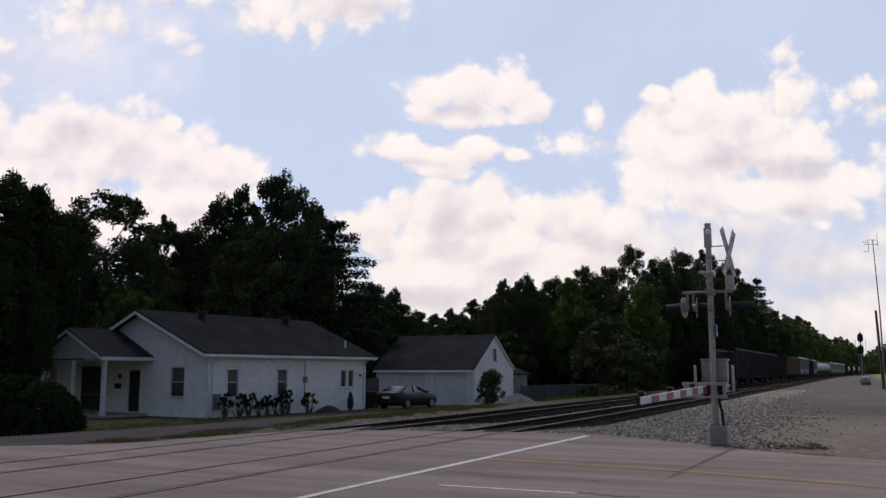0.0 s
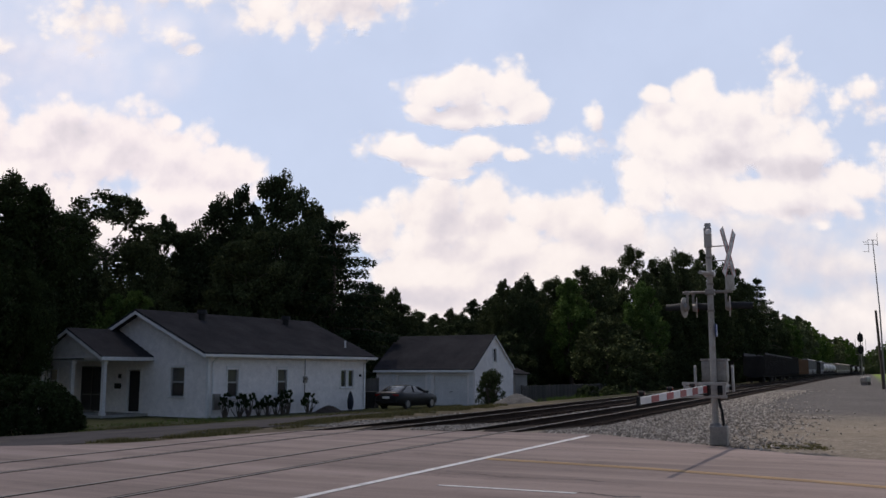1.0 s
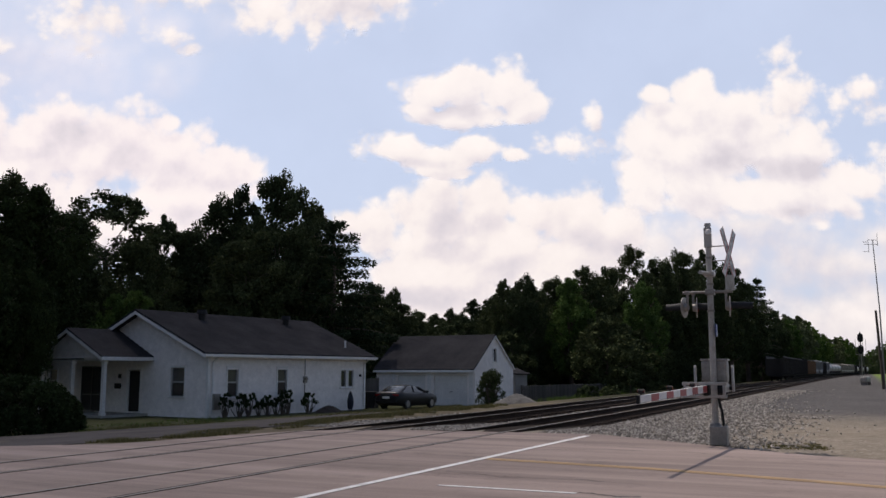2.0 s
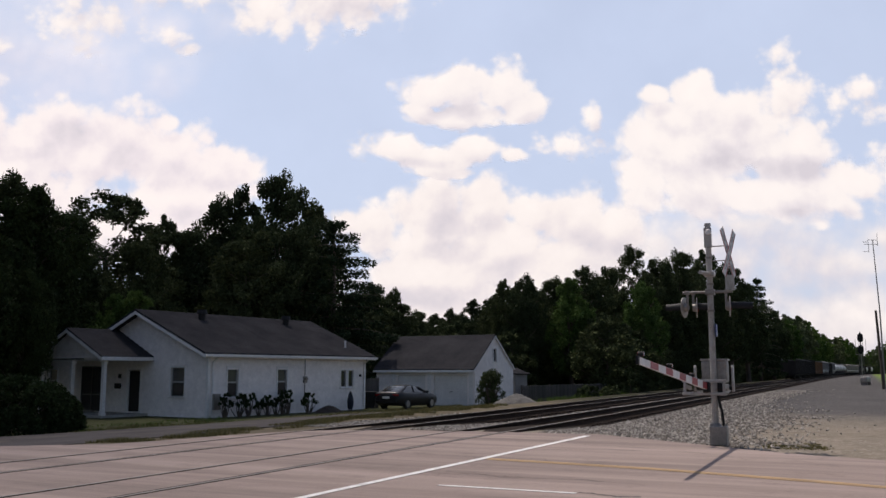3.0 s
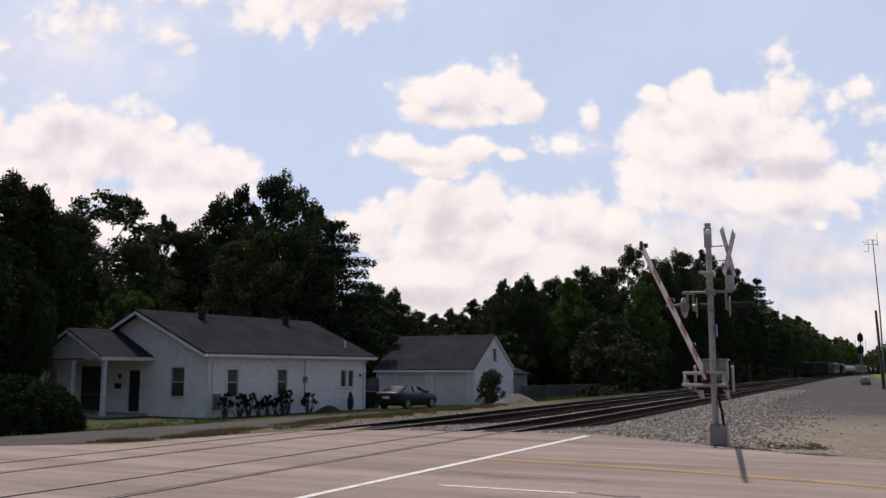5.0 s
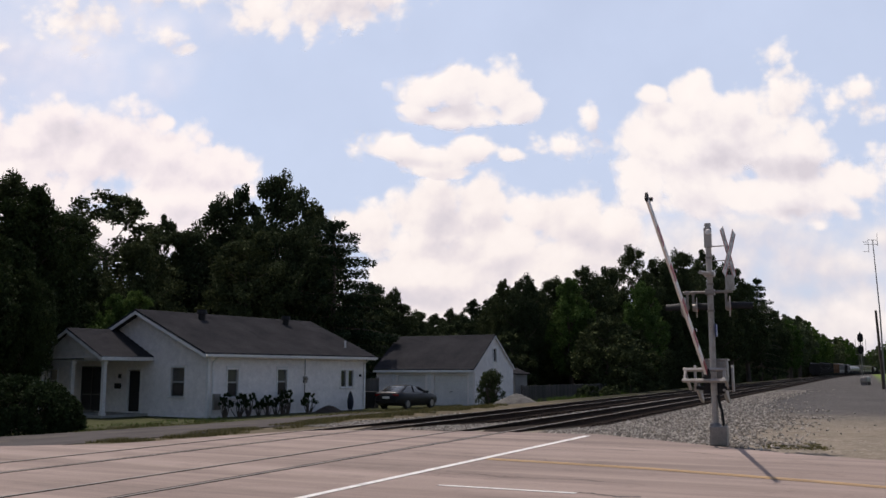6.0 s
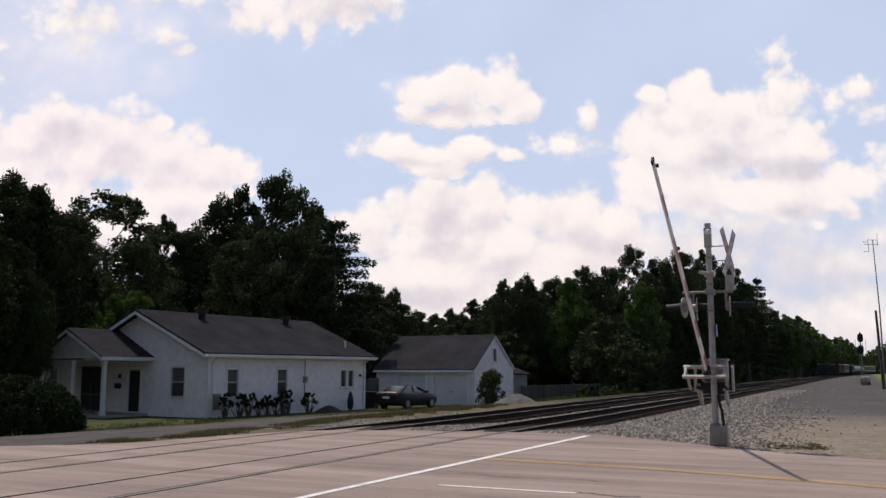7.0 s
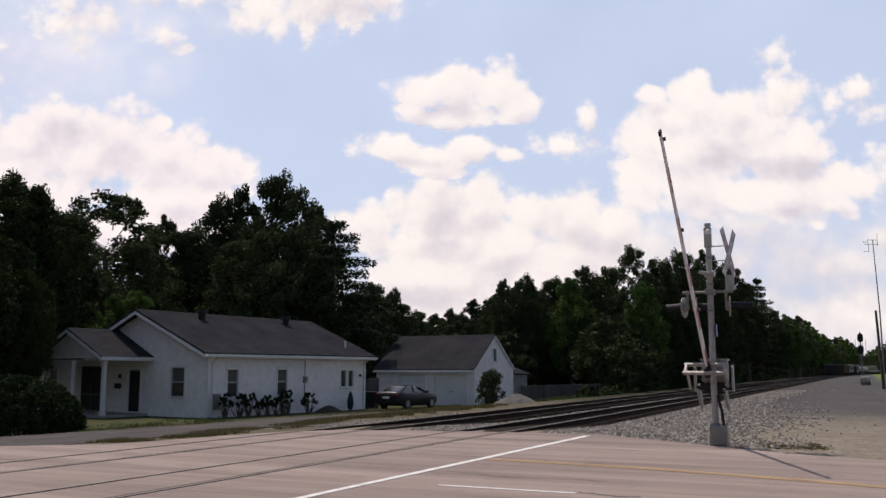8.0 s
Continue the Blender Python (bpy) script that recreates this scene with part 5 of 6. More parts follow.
def gate_arm():
    """The arm with its yoke and counterweights; local origin on the shaft, x along the arm."""
    bm = B()
    vs = [bm.verts.new((x, y, z)) for x, hy, hz in ((0.55, 0.03, 0.085), (7.0, 0.018, 0.062)) for y, z in ((-hy, -hz), (hy, -hz), (hy, hz), (-hy, hz))]
    for f in ((3, 2, 1, 0), (4, 5, 6, 7), (0, 1, 5, 4), (1, 2, 6, 5), (2, 3, 7, 6), (3, 0, 4, 7)):
        bm.faces.new([vs[j] for j in f])
    arm = part("gate_arm", bm, M_WHITE, gate, "red and white striped gate arm")
    for x0 in (0.62, 1.84, 3.07, 4.30, 5.52):
        bm = B()
        k = (x0 - 0.25) / 6.45
        hy, hz = 0.0325 - 0.012 * k, 0.080 - 0.022 * k
        box(bm, (x0 + 0.3, 0.0, 0), (0.6, 2 * hy, 2 * hz))
        part("red_stripe", bm, M_RED, arm)
    bm = B()
    box(bm, (6.97, 0.0, 0), (0.10, 0.05, 0.15), bevel=0.008)
    part("end_cap", bm, M_DARK, arm)
    for x in (2.3, 4.5, 6.75):
        bm = B()
        tube(bm, (x, 0.0, 0.07), (x, 0.0, 0.12), 0.02, 0.02, 8)
        tube(bm, (x, -0.05, 0.13), (x, 0.05, 0.13), 0.042, 0.042, 14)
        lamp = part("arm_lamp", bm, M_DARK, arm)
        for y in (-0.052, 0.052):
            bm = B()
            ring(bm, (x, y, 0.13), (0, 1, 0), 0.035, 0.012, 14)
            part("lens", bm, M_REDLENS, lamp)
    # yoke
    for y in (-0.50, 0.40):
        bm = B()
        box(bm, (0.32, y, 0.0), (0.72, 0.05, 0.10), bevel=0.012)
        box(bm, (0.64, y, -0.03), (0.07, 0.06, 0.36), bevel=0.012)
        part("side_arm", bm, M_ALU, arm)
    for z in (0.12, -0.18):
        bm = B()
        box(bm, (0.64, -0.05, z), (0.08, 1.02, 0.07), bevel=0.012)
        part("cross_bar", bm, M_ALU, arm)
    bm = B()
    box(bm, (0.60, 0.0, -0.03), (0.30, 0.14, 0.26), bevel=0.03)
    part("arm_clamp", bm, M_DARK, arm)
    for y in (-0.34, 0.28):
        bm = B()
        prism(bm, [(0.05, 0.10), (-0.35, 0.13), (-0.62, 0.03), (-0.66, -0.03), (-0.35, -0.10), (0.05, -0.10)], 0.06, Matrix.Translation((0, y, 0)))
        part("counterweight", bm, M_ALU, arm)
    return arm


arm = gate_arm()

# ---- freight train ----
TRAIN = []
M_CAR_DARK = worn("dark_brown_car_paint", (0.02, 0.016, 0.014), (0.04, 0.032, 0.029), 0.85, 0.6, 6)
M_CAR_ORANGE = worn("faded_orange_car_paint", (0.17, 0.088, 0.045), (0.25, 0.13, 0.065), 0.75, 0.6, 6, dirt=(0.12, 0.07, 0.04))
M_CAR_GREY = worn("pale_grey_car_paint", (0.20, 0.195, 0.195), (0.30, 0.295, 0.29), 0.7, 0.6, 6, dirt=(0.12, 0.10, 0.09))
M_CAR_TAN = worn("pale_tan_car_paint", (0.30, 0.27, 0.22), (0.42, 0.38, 0.32), 0.7, 0.6, 6, dirt=(0.2, 0.16, 0.12))
M_TANK = worn("white_tank_paint", (0.30, 0.29, 0.28), (0.42, 0.41, 0.40), 0.5, 0.6, 6, dirt=(0.15, 0.13, 0.12))
M_UNDER = worn("dirty_black_underframe", (0.012, 0.011, 0.010), (0.03, 0.027, 0.025), 0.9, 1, 9)


def bogies(c):
    for x in (-5.7, 5.7):
        bm = B()
        for y in (-0.98, 0.98):
            box(bm, (x, y, 0.55), (2.5, 0.16, 0.34), bevel=0.04)
        box(bm, (x, 0, 0.62), (0.5, 2.0, 0.3))
        b = part("bogie", bm, M_UNDER, c)
        for dx in (-0.9, 0.9):
            bm = B()
            for y in (-0.75, 0.75):
                tube(bm, (x + dx, y - 0.07, 0.46), (x + dx, y + 0.07, 0.46), 0.44, 0.44, 18)
            tube(bm, (x + dx, -0.75, 0.46), (x + dx, 0.75, 0.46), 0.08, 0.08, 8)
            part("wheelset", bm, M_UNDER, b)
    bm = B()
    box(bm, (0, 0, 0.98), (16.4, 2.3, 0.22))
    for x in (-8.35, 8.35):
        box(bm, (x, 0, 0.9), (0.7, 0.22, 0.24))
    part("underframe", bm, M_UNDER, c)


def box_car(label, mat, top=4.6, ribs=13, roof=True):
    c = thing("freight_car", Matrix(), label, "freight car", "cars of the freight train")
    bogies(c)
    bm = B()
    if roof:
        prism(bm, [(-1.48, 1.05), (1.48, 1.05), (1.48, top - 0.22), (0.0, top), (-1.48, top - 0.22)], 15.9, Matrix.Translation((7.95, 0, 0)) @ Matrix.Rotation(radians(90), 4, "Z"))
    else:
        prism(bm, [(-1.48, 1.05), (1.48, 1.05), (1.48, top), (1.38, top), (1.30, top - 0.5), (-1.30, top - 0.5), (-1.38, top), (-1.48, top)], 15.9, Matrix.Translation((7.95, 0, 0)) @ Matrix.Rotation(radians(90), 4, "Z"))
    part("body", bm, mat, c)
    bm = B()
    for k in range(ribs):
        x = -7.7 + 15.4 * k / (ribs - 1)
        for y in (-1.52, 1.52):
            box(bm, (x, y, (1.05 + top - 0.25) / 2), (0.12, 0.1, top - 1.3))
    tagged(part("ribs", bm, mat, c), kind="stuff")
    for x in (-8.02, 8.02):
        bm = B()
        for y in (-0.9, -0.5):
            box(bm, (x, y, 2.6), (0.04, 0.04, 3.0))
        for k in range(7):
            box(bm, (x, -0.7, 1.3 + 0.42 * k), (0.04, 0.44, 0.04))
        part("ladder", bm, M_UNDER, c)
    return c


def hopper_car(label, mat):
    c = thing("hopper_car", Matrix(), label, "freight car", "cars of the freight train")
    bogies(c)
    bm = B()
    prism(bm, [(-7.9, 2.1), (-6.4, 1.7), (-4.4, 0.9), (-3.6, 0.9), (-1.9, 1.9), (-0.6, 0.9), (0.6, 0.9), (1.9, 1.9), (3.6, 0.9), (4.4, 0.9), (6.4, 1.7), (7.9, 2.1), (7.9, 4.5), (-7.9, 4.5)], 2.9, Matrix.Translation((0, -1.45, 0)))
    part("body", bm, mat, c)
    bm = B()
    prism(bm, [(-1.5, 4.5), (1.5, 4.5), (1.1, 4.75), (-1.1, 4.75)], 15.9, Matrix.Translation((7.95, 0, 0)) @ Matrix.Rotation(radians(90), 4, "Z"))
    part("roof", bm, mat, c)
    bm = B()
    for k in range(11):
        for y in (-1.49, 1.49):
            box(bm, (-7.4 + 1.48 * k, y, 3.3), (0.1, 0.09, 2.3))
    tagged(part("ribs", bm, mat, c), kind="stuff")
    return c


def tank_car(label, mat):
    c = thing("tank_car", Matrix(), label, "freight car", "cars of the freight train")
    bogies(c)
    bm = B()
    prof = [(-7.9, 0.01), (-7.85, 0.6), (-7.6, 1.15), (-7.1, 1.42), (7.1, 1.42), (7.6, 1.15), (7.85, 0.6), (7.9, 0.01)]
    rows = [[bm.verts.new((x, r * math.cos(a), 2.75 + r * math.sin(a))) for a in np.linspace(0, 2 * math.pi, 24, endpoint=False)] for x, r in prof]
    for r, s in zip(rows, rows[1:]):
        for j in range(24):
            bm.faces.new((r[j], r[(j + 1) % 24], s[(j + 1) % 24], s[j]))
    bmesh.ops.recalc_face_normals(bm, faces=bm.faces[:])
    part("tank", bm, mat, c, smooth_faces=True)
    bm = B()
    tube(bm, (0, 0, 4.1), (0, 0, 4.6), 0.45, 0.42, 16)
    box(bm, (0, 0, 4.22), (2.6, 1.5, 0.05))
    part("dome", bm, mat, c)
    bm = B()
    for x in (-5.8, 5.8):
        box(bm, (x, 0, 1.55), (1.3, 2.2, 1.1))
    part("saddles", bm, M_UNDER, c)
    return c


makers = [lambda: box_car("dark brown ribbed gondola car of a freight train", M_CAR_DARK, 4.3, 15, False)] * 3
makers += [lambda: box_car("dark brown boxcar of a freight train", M_CAR_DARK, 4.75)]
makers += [lambda: box_car("faded orange boxcar of a freight train", M_CAR_ORANGE, 4.5)] * 2
makers += [lambda: hopper_car("pale grey covered hopper car", M_CAR_GREY)] * 2
makers += [lambda: box_car("dark brown boxcar of a freight train", M_CAR_DARK, 4.5), lambda: hopper_car("pale grey covered hopper car", M_CAR_GREY)]
makers += [lambda: tank_car("white cylindrical tank car", M_TANK)] * 4
makers += [lambda: hopper_car("pale tan covered hopper car", M_CAR_TAN)] * 5
makers += [lambda: box_car("dark brown boxcar of a freight train", M_CAR_DARK, 4.6), lambda: tank_car("white cylindrical tank car", M_TANK)] * 3
for i, make in enumerate(makers):
    TRAIN.append((make(), i))

# ---- parked car ----
M_CARPAINT = worn("dark_grey_metallic_paint", (0.012, 0.012, 0.015), (0.018, 0.019, 0.023), 0.42, 0.8, 30, 0.1, 0, gloss=0.3)
M_CARGLASS = worn("dark_car_glass", (0.02, 0.022, 0.025), (0.03, 0.033, 0.036), 0.04, 1, 3, relief=0)
M_TYRE = worn("tyre_rubber", (0.012, 0.012, 0.012), (0.025, 0.025, 0.025), 0.9, 4, 30, relief=0.004)
M_RIM = worn("alloy_rim", (0.25, 0.25, 0.26), (0.36, 0.36, 0.37), 0.35, 4, 30, 0.8, 0)
M_TAIL = worn("red_tail_lamp", (0.16, 0.012, 0.014), (0.24, 0.02, 0.02), 0.12, 3, 9, relief=0)


def sedan(m):
    """Local x runs forward from the rear axle."""
    c = thing("car", m, "dark grey four-door sedan parked before the garage", "car")
    # x, half width, underside, widest line, deck height
    st = [(-1.02, 0.62, 0.42, 0.62, 0.84), (-0.98, 0.80, 0.34, 0.64, 0.99), (-0.78, 0.88, 0.24, 0.66, 1.05), (-0.3, 0.91, 0.20, 0.68, 1.04), (0.6, 0.92, 0.19, 0.68, 1.00), (1.6, 0.92, 0.19, 0.67, 0.97),
          (2.35, 0.91, 0.19, 0.66, 0.95), (2.9, 0.90, 0.20, 0.64, 0.90), (3.4, 0.86, 0.24, 0.60, 0.80), (3.66, 0.74, 0.32, 0.54, 0.70), (3.74, 0.55, 0.40, 0.52, 0.62)]
    bm = B()
    rows = []
    for x, w, zb, zm, zt in st:
        prof = [(0.0, zb), (w * 0.82, zb), (w * 0.96, zb + 0.08), (w, zm), (w * 0.975, zt - 0.10), (w * 0.90, zt - 0.02), (w * 0.6, zt + 0.01), (0.0, zt + 0.025)]
        pts = [(y, z) for y, z in prof] + [(-y, z) for y, z in prof[-2:0:-1]]
        rows.append([bm.verts.new((x, y, z)) for y, z in pts])
    k = len(rows[0])
    for r, q in zip(rows, rows[1:]):
        for j in range(k):
            bm.faces.new((r[j], r[(j + 1) % k], q[(j + 1) % k], q[j]))
    bm.faces.new(rows[0])
    bm.faces.new(rows[-1])
    bmesh.ops.recalc_face_normals(bm, faces=bm.faces[:])
    body = part("body", bm, M_CARPAINT, c, smooth_faces=True)
    # cabin: dark glass body under a painted roof
    cab = [(-0.62, 0.74, 1.02, 0.02), (-0.05, 0.70, 1.02, 0.30), (0.35, 0.66, 1.0, 0.415), (0.95, 0.66, 0.99, 0.45), (1.5, 0.67, 0.97, 0.41), (2.05, 0.72, 0.95, 0.20), (2.45, 0.76, 0.94, 0.02)]
    bm = B()
    rows = []
    for x, w, z, hgt in cab:
        pts = [(w + 0.06, z), (w * 0.86 + 0.05, z + hgt * 0.72), (w * 0.74, z + hgt * 0.93), (w * 0.4, z + hgt), (-w * 0.4, z + hgt), (-w * 0.74, z + hgt * 0.93), (-w * 0.86 - 0.05, z + hgt * 0.72), (-w - 0.06, z)]
        rows.append([bm.verts.new((x, y, zz)) for y, zz in pts])
    for r, q in zip(rows, rows[1:]):
        for j in range(7):
            bm.faces.new((r[j], r[j + 1], q[j + 1], q[j]))
    bmesh.ops.recalc_face_normals(bm, faces=bm.faces[:])
    part("glasshouse", bm, M_CARGLASS, c, "dark car windows", True)
    bm = B()
    rows = []
    for x, w, z, hgt in cab[1:6]:
        pts = [(w * 0.80, z + hgt * 0.86), (w * 0.74, z + hgt * 0.945), (w * 0.4, z + hgt + 0.012), (-w * 0.4, z + hgt + 0.012), (-w * 0.74, z + hgt * 0.945), (-w * 0.80, z + hgt * 0.86)]
        rows.append([bm.verts.new((x if 0 < x < 2 else x * 0.9 + 0.15, y, zz + 0.01)) for y, zz in pts])
    for r, q in zip(rows, rows[1:]):
        for j in range(5):
            bm.faces.new((r[j], r[j + 1], q[j + 1], q[j]))
    bmesh.ops.solidify(bm, geom=bm.faces[:], thickness=0.02)
    bmesh.ops.recalc_face_normals(bm, faces=bm.faces[:])
    part("roof", bm, M_CARPAINT, c, smooth_faces=True)
    for y in (-1, 1):
        for p, q in (((-0.55, 0.75, 1.03), (0.3, 0.60, 1.39)), ((0.95, 0.72, 1.0), (0.9, 0.60, 1.41)), ((2.4, 0.80, 0.95), (1.5, 0.61, 1.342))):
            bm = B()
            tube(bm, (p[0], p[1] * y, p[2]), (q[0], q[1] * y, q[2]), 0.04, 0.035, 8)
            part("pillar", bm, M_CARPAINT, c)
        bm = B()
        box(bm, (2.05, 0.98 * y, 1.03), (0.12, 0.2, 0.13), bevel=0.03)
        part("mirror", bm, M_CARPAINT, c)
        bm = B()
        box(bm, (-0.93, 0.62 * y, 0.86), (0.16, 0.42, 0.14), bevel=0.04)
        part("tail_lamp", bm, M_TAIL, c, "red tail lamp")
        for x in (0.45, 1.45):
            bm = B()
            box(bm, (x, 0.925 * y, 0.86), (0.18, 0.03, 0.03), bevel=0.008)
            part("door_handle", bm, M_CARPAINT, c)
        for x in (0.0, 2.75):
            bm = B()
            tube(bm, (x, 0.72 * y, 0.33), (x, 0.93 * y, 0.33), 0.33, 0.33, 24)
            w = part("wheel", bm, M_TYRE, c)
            bm = B()
            tube(bm, (x, 0.90 * y, 0.33), (x, 0.938 * y, 0.33), 0.22, 0.20, 20)
            part("rim", bm, M_RIM, w)
    bm = B()
    box(bm, (-1.03, 0, 0.72), (0.02, 0.5, 0.13))
    part("number_plate", bm, M_TRIM, c)
    bm = B()
    box(bm, (-1.0, 0, 0.46), (0.1, 1.5, 0.16), bevel=0.04)
    part("bumper", bm, M_DARK, c)
    return c


sedan(Matrix.Translation((bearing(701, 55.2), 55.2, ground_z(bearing(701, 55.2), 55.2) - 0.01)) @ Matrix.Rotation(radians(90 - 31), 4, "Z"))

# ---- planting round the house ----
def place(ob, x, y, dz=0.0, turn=0.0):
    ob.matrix_basis = Matrix.Translation((x, y, ground_z(x, y) + dz)) @ Matrix.Rotation(radians(turn), 4, "Z")
    return ob


def house_at(x, y):
    p = HOUSE @ Vector((x, y, 0))
    return p.x, p.y


for i, (x, w, hh) in enumerate(((0.45, 0.5, 1.3), (1.35, 0.62, 1.25), (2.0, 0.58, 1.3), (2.75, 0.5, 1.0), (3.35, 0.5, 1.1), (3.95, 0.48, 1.05), (4.45, 0.36, 1.4), (4.85, 0.4, 1.35), (6.45, 0.72, 1.15))):
    place(shrub("trimmed dark shrub with bare stems by the house wall", 40 + i, w, hh, 22, 46, 0.05, tight=0.62), *house_at(x, -0.75), -0.04)


def hedge_mound():
    """A clipped mound: leaves over a rounded, slightly lumpy shell, on a web of stems."""
    rng = np.random.default_rng(60)
    hd = thing("hedge", Matrix(), "large rounded dark green hedge beside the drive", "hedge")
    bm = B()
    centres, radii = [], []
    for i in range(420):
        a, e = rng.uniform(0, 6.283), math.asin(rng.uniform(-0.05, 1.0))
        lump = 1 + 0.07 * noise.noise(Vector((math.cos(a) * 1.6, math.sin(a) * 1.6, e * 2)))
        k = max(abs(math.cos(e)) ** 0.75, 0.05) * lump
        centres.append((3.6 * k * math.cos(a), 2.3 * k * math.sin(a), 1.98 * lump * math.sin(e) ** 0.8 if e > 0 else 0.08))
        radii.append(0.26)
        if i % 12 == 0:
            limb(bm, (centres[-1][0] * 0.3, centres[-1][1] * 0.3, 0), centres[-1], 0.03, 0.008, rng, 5)
    for i in range(170):
        a = rng.uniform(0, 6.283)
        k = rng.uniform(0.86, 1.0)
        centres.append((3.55 * k * math.cos(a), 2.25 * k * math.sin(a), rng.uniform(0.12, 0.95)))
        radii.append(0.28)
    tagged(part("stem_web", bm, M_BARK, hd), kind="stuff")
    lv = new("leaves", leaves_mesh("leaves", centres, radii, 110, 0.06, M_HEDGE, rng))
    lv.parent = hd
    return place(hd, -16.9, 32.9, -0.1, 15)


hedge_mound()
place(shrub("loose leafy bush before the garage corner", 61, 1.2, 2.4, 60, 90, 0.06, M_LEAF), bearing(868, 57.0), 57.0, -0.05)
for i in range(9):
    a = 66 + i * 3.4 + random.uniform(-1, 1)
    p = plan(a, 18.6 + random.uniform(-0.4, 0.6))
    place(shrub("low green weeds beside the tracks", 70 + i, random.uniform(0.7, 1.3), random.uniform(0.6, 1.2), 14, 60, 0.11, M_LEAF), p.x, p.y, -0.05)


def mound(name, label, category, x, y, rx, ry, hgt, mat, seed, turn=0.0):
    rng = np.random.default_rng(seed)
    bm = B()
    bmesh.ops.create_grid(bm, x_segments=36, y_segments=24, size=1.0)
    for v in bm.verts:
        r = math.hypot(v.co.x, v.co.y)
        z = max(0.0, 1 - r ** 1.4) * hgt * (1 + 0.25 * noise.noise(Vector((v.co.x * 2, v.co.y * 2, seed))))
        v.co = Vector((v.co.x * rx, v.co.y * ry, z - 0.03 + 0.05 * rng.random() * (z > 0.02)))
    ob = part(name, bm, mat)
    tagged(ob, label, category)
    return place(ob, x, y, 0, turn)


M_PILE = worn("pale_gravel_pile", (0.08, 0.075, 0.07), (0.145, 0.137, 0.128), 0.95, 2.0, 20, relief=0.03)
M_MULCH = worn("dark_brown_mulch", (0.035, 0.025, 0.02), (0.07, 0.05, 0.04), 0.95, 3.0, 20, relief=0.02)
mound("gravel_pile", "heap of pale grey gravel beside the tracks", "gravel pile", bearing(912, 54.5), 54.5, 1.5, 1.2, 0.6, M_PILE, 3, 25)
mound("mulch_heap", "low heap of dark mulch at the house wall", "mulch heap", *house_at(8.1, -0.75), 1.1, 0.55, 0.36, M_MULCH, 5, 58)


def folded_umbrella():
    x, y = house_at(10.3, -0.55)
    u = place(thing("garden_umbrella", Matrix(), "folded dark garden umbrella standing at the wall", "umbrella"), x, y, -0.02)
    bm = B()
    tube(bm, (0, 0, 0), (0, 0, 0.06), 0.2, 0.17, 16)
    part("base", bm, M_DARK, u)
    bm = B()
    tube(bm, (0, 0, 0.05), (0, 0, 1.12), 0.02, 0.02, 8)
    part("pole", bm, M_STEEL, u)
    bm = B()
    prof = [(0.10, 0.10), (0.30, 0.15), (0.6, 0.165), (0.85, 0.12), (1.05, 0.06), (1.14, 0.015)]
    rows = [[bm.verts.new((r * (1 + 0.14 * math.cos(6 * a)) * math.cos(a), r * (1 + 0.14 * math.cos(6 * a)) * math.sin(a), z)) for a in np.linspace(0, 2 * math.pi, 24, endpoint=False)] for z, r in prof]
    for r, q in zip(rows, rows[1:]):
        for j in range(24):
            bm.faces.new((r[j], r[(j + 1) % 24], q[(j + 1) % 24], q[j]))
    bmesh.ops.recalc_face_normals(bm, faces=bm.faces[:])
    part("canopy", bm, M_NAVY, u, "dark blue furled cloth", True)


M_NAVY = worn("dark_blue_cloth", (0.015, 0.018, 0.03), (0.03, 0.035, 0.05), 0.9, 3, 20, relief=0.004)
folded_umbrella()


def bin_():
    x, y = house_at(13.75, 0.7)
    b = place(thing("wheeled_bin", Matrix(), "dark wheeled rubbish bin beside the house", "bin"), x, y, 0, 30)
    bm = B()
    vs = [bm.verts.new((sx * w, sy * w * 1.15, z)) for z, w in ((0.08, 0.22), (0.98, 0.30)) for sx, sy in ((-1, -1), (1, -1), (1, 1), (-1, 1))]
    for f in ((3, 2, 1, 0), (4, 5, 6, 7), (0, 1, 5, 4), (1, 2, 6, 5), (2, 3, 7, 6), (3, 0, 4, 7)):
        bm.faces.new([vs[j] for j in f])
    part("body", bm, M_DARK, b)
    bm = B()
    box(bm, (0, 0, 1.01), (0.64, 0.74, 0.06), bevel=0.02)
    part("lid", bm, M_DARK, b)
    for y2 in (-0.2, 0.2):
        bm = B()
        tube(bm, (-0.26, y2 - 0.03, 0.1), (-0.26, y2 + 0.03, 0.1), 0.1, 0.1, 14)
        part("wheel", bm, M_TYRE, b)


bin_()

# ---- timber fences ----
M_FENCE = worn("weathered_grey_boards", (0.055, 0.05, 0.046), (0.105, 0.097, 0.09), 0.95, 2.0, 12, relief=0.006, per_object=0.25, stretch=(1, 1, 0.2))


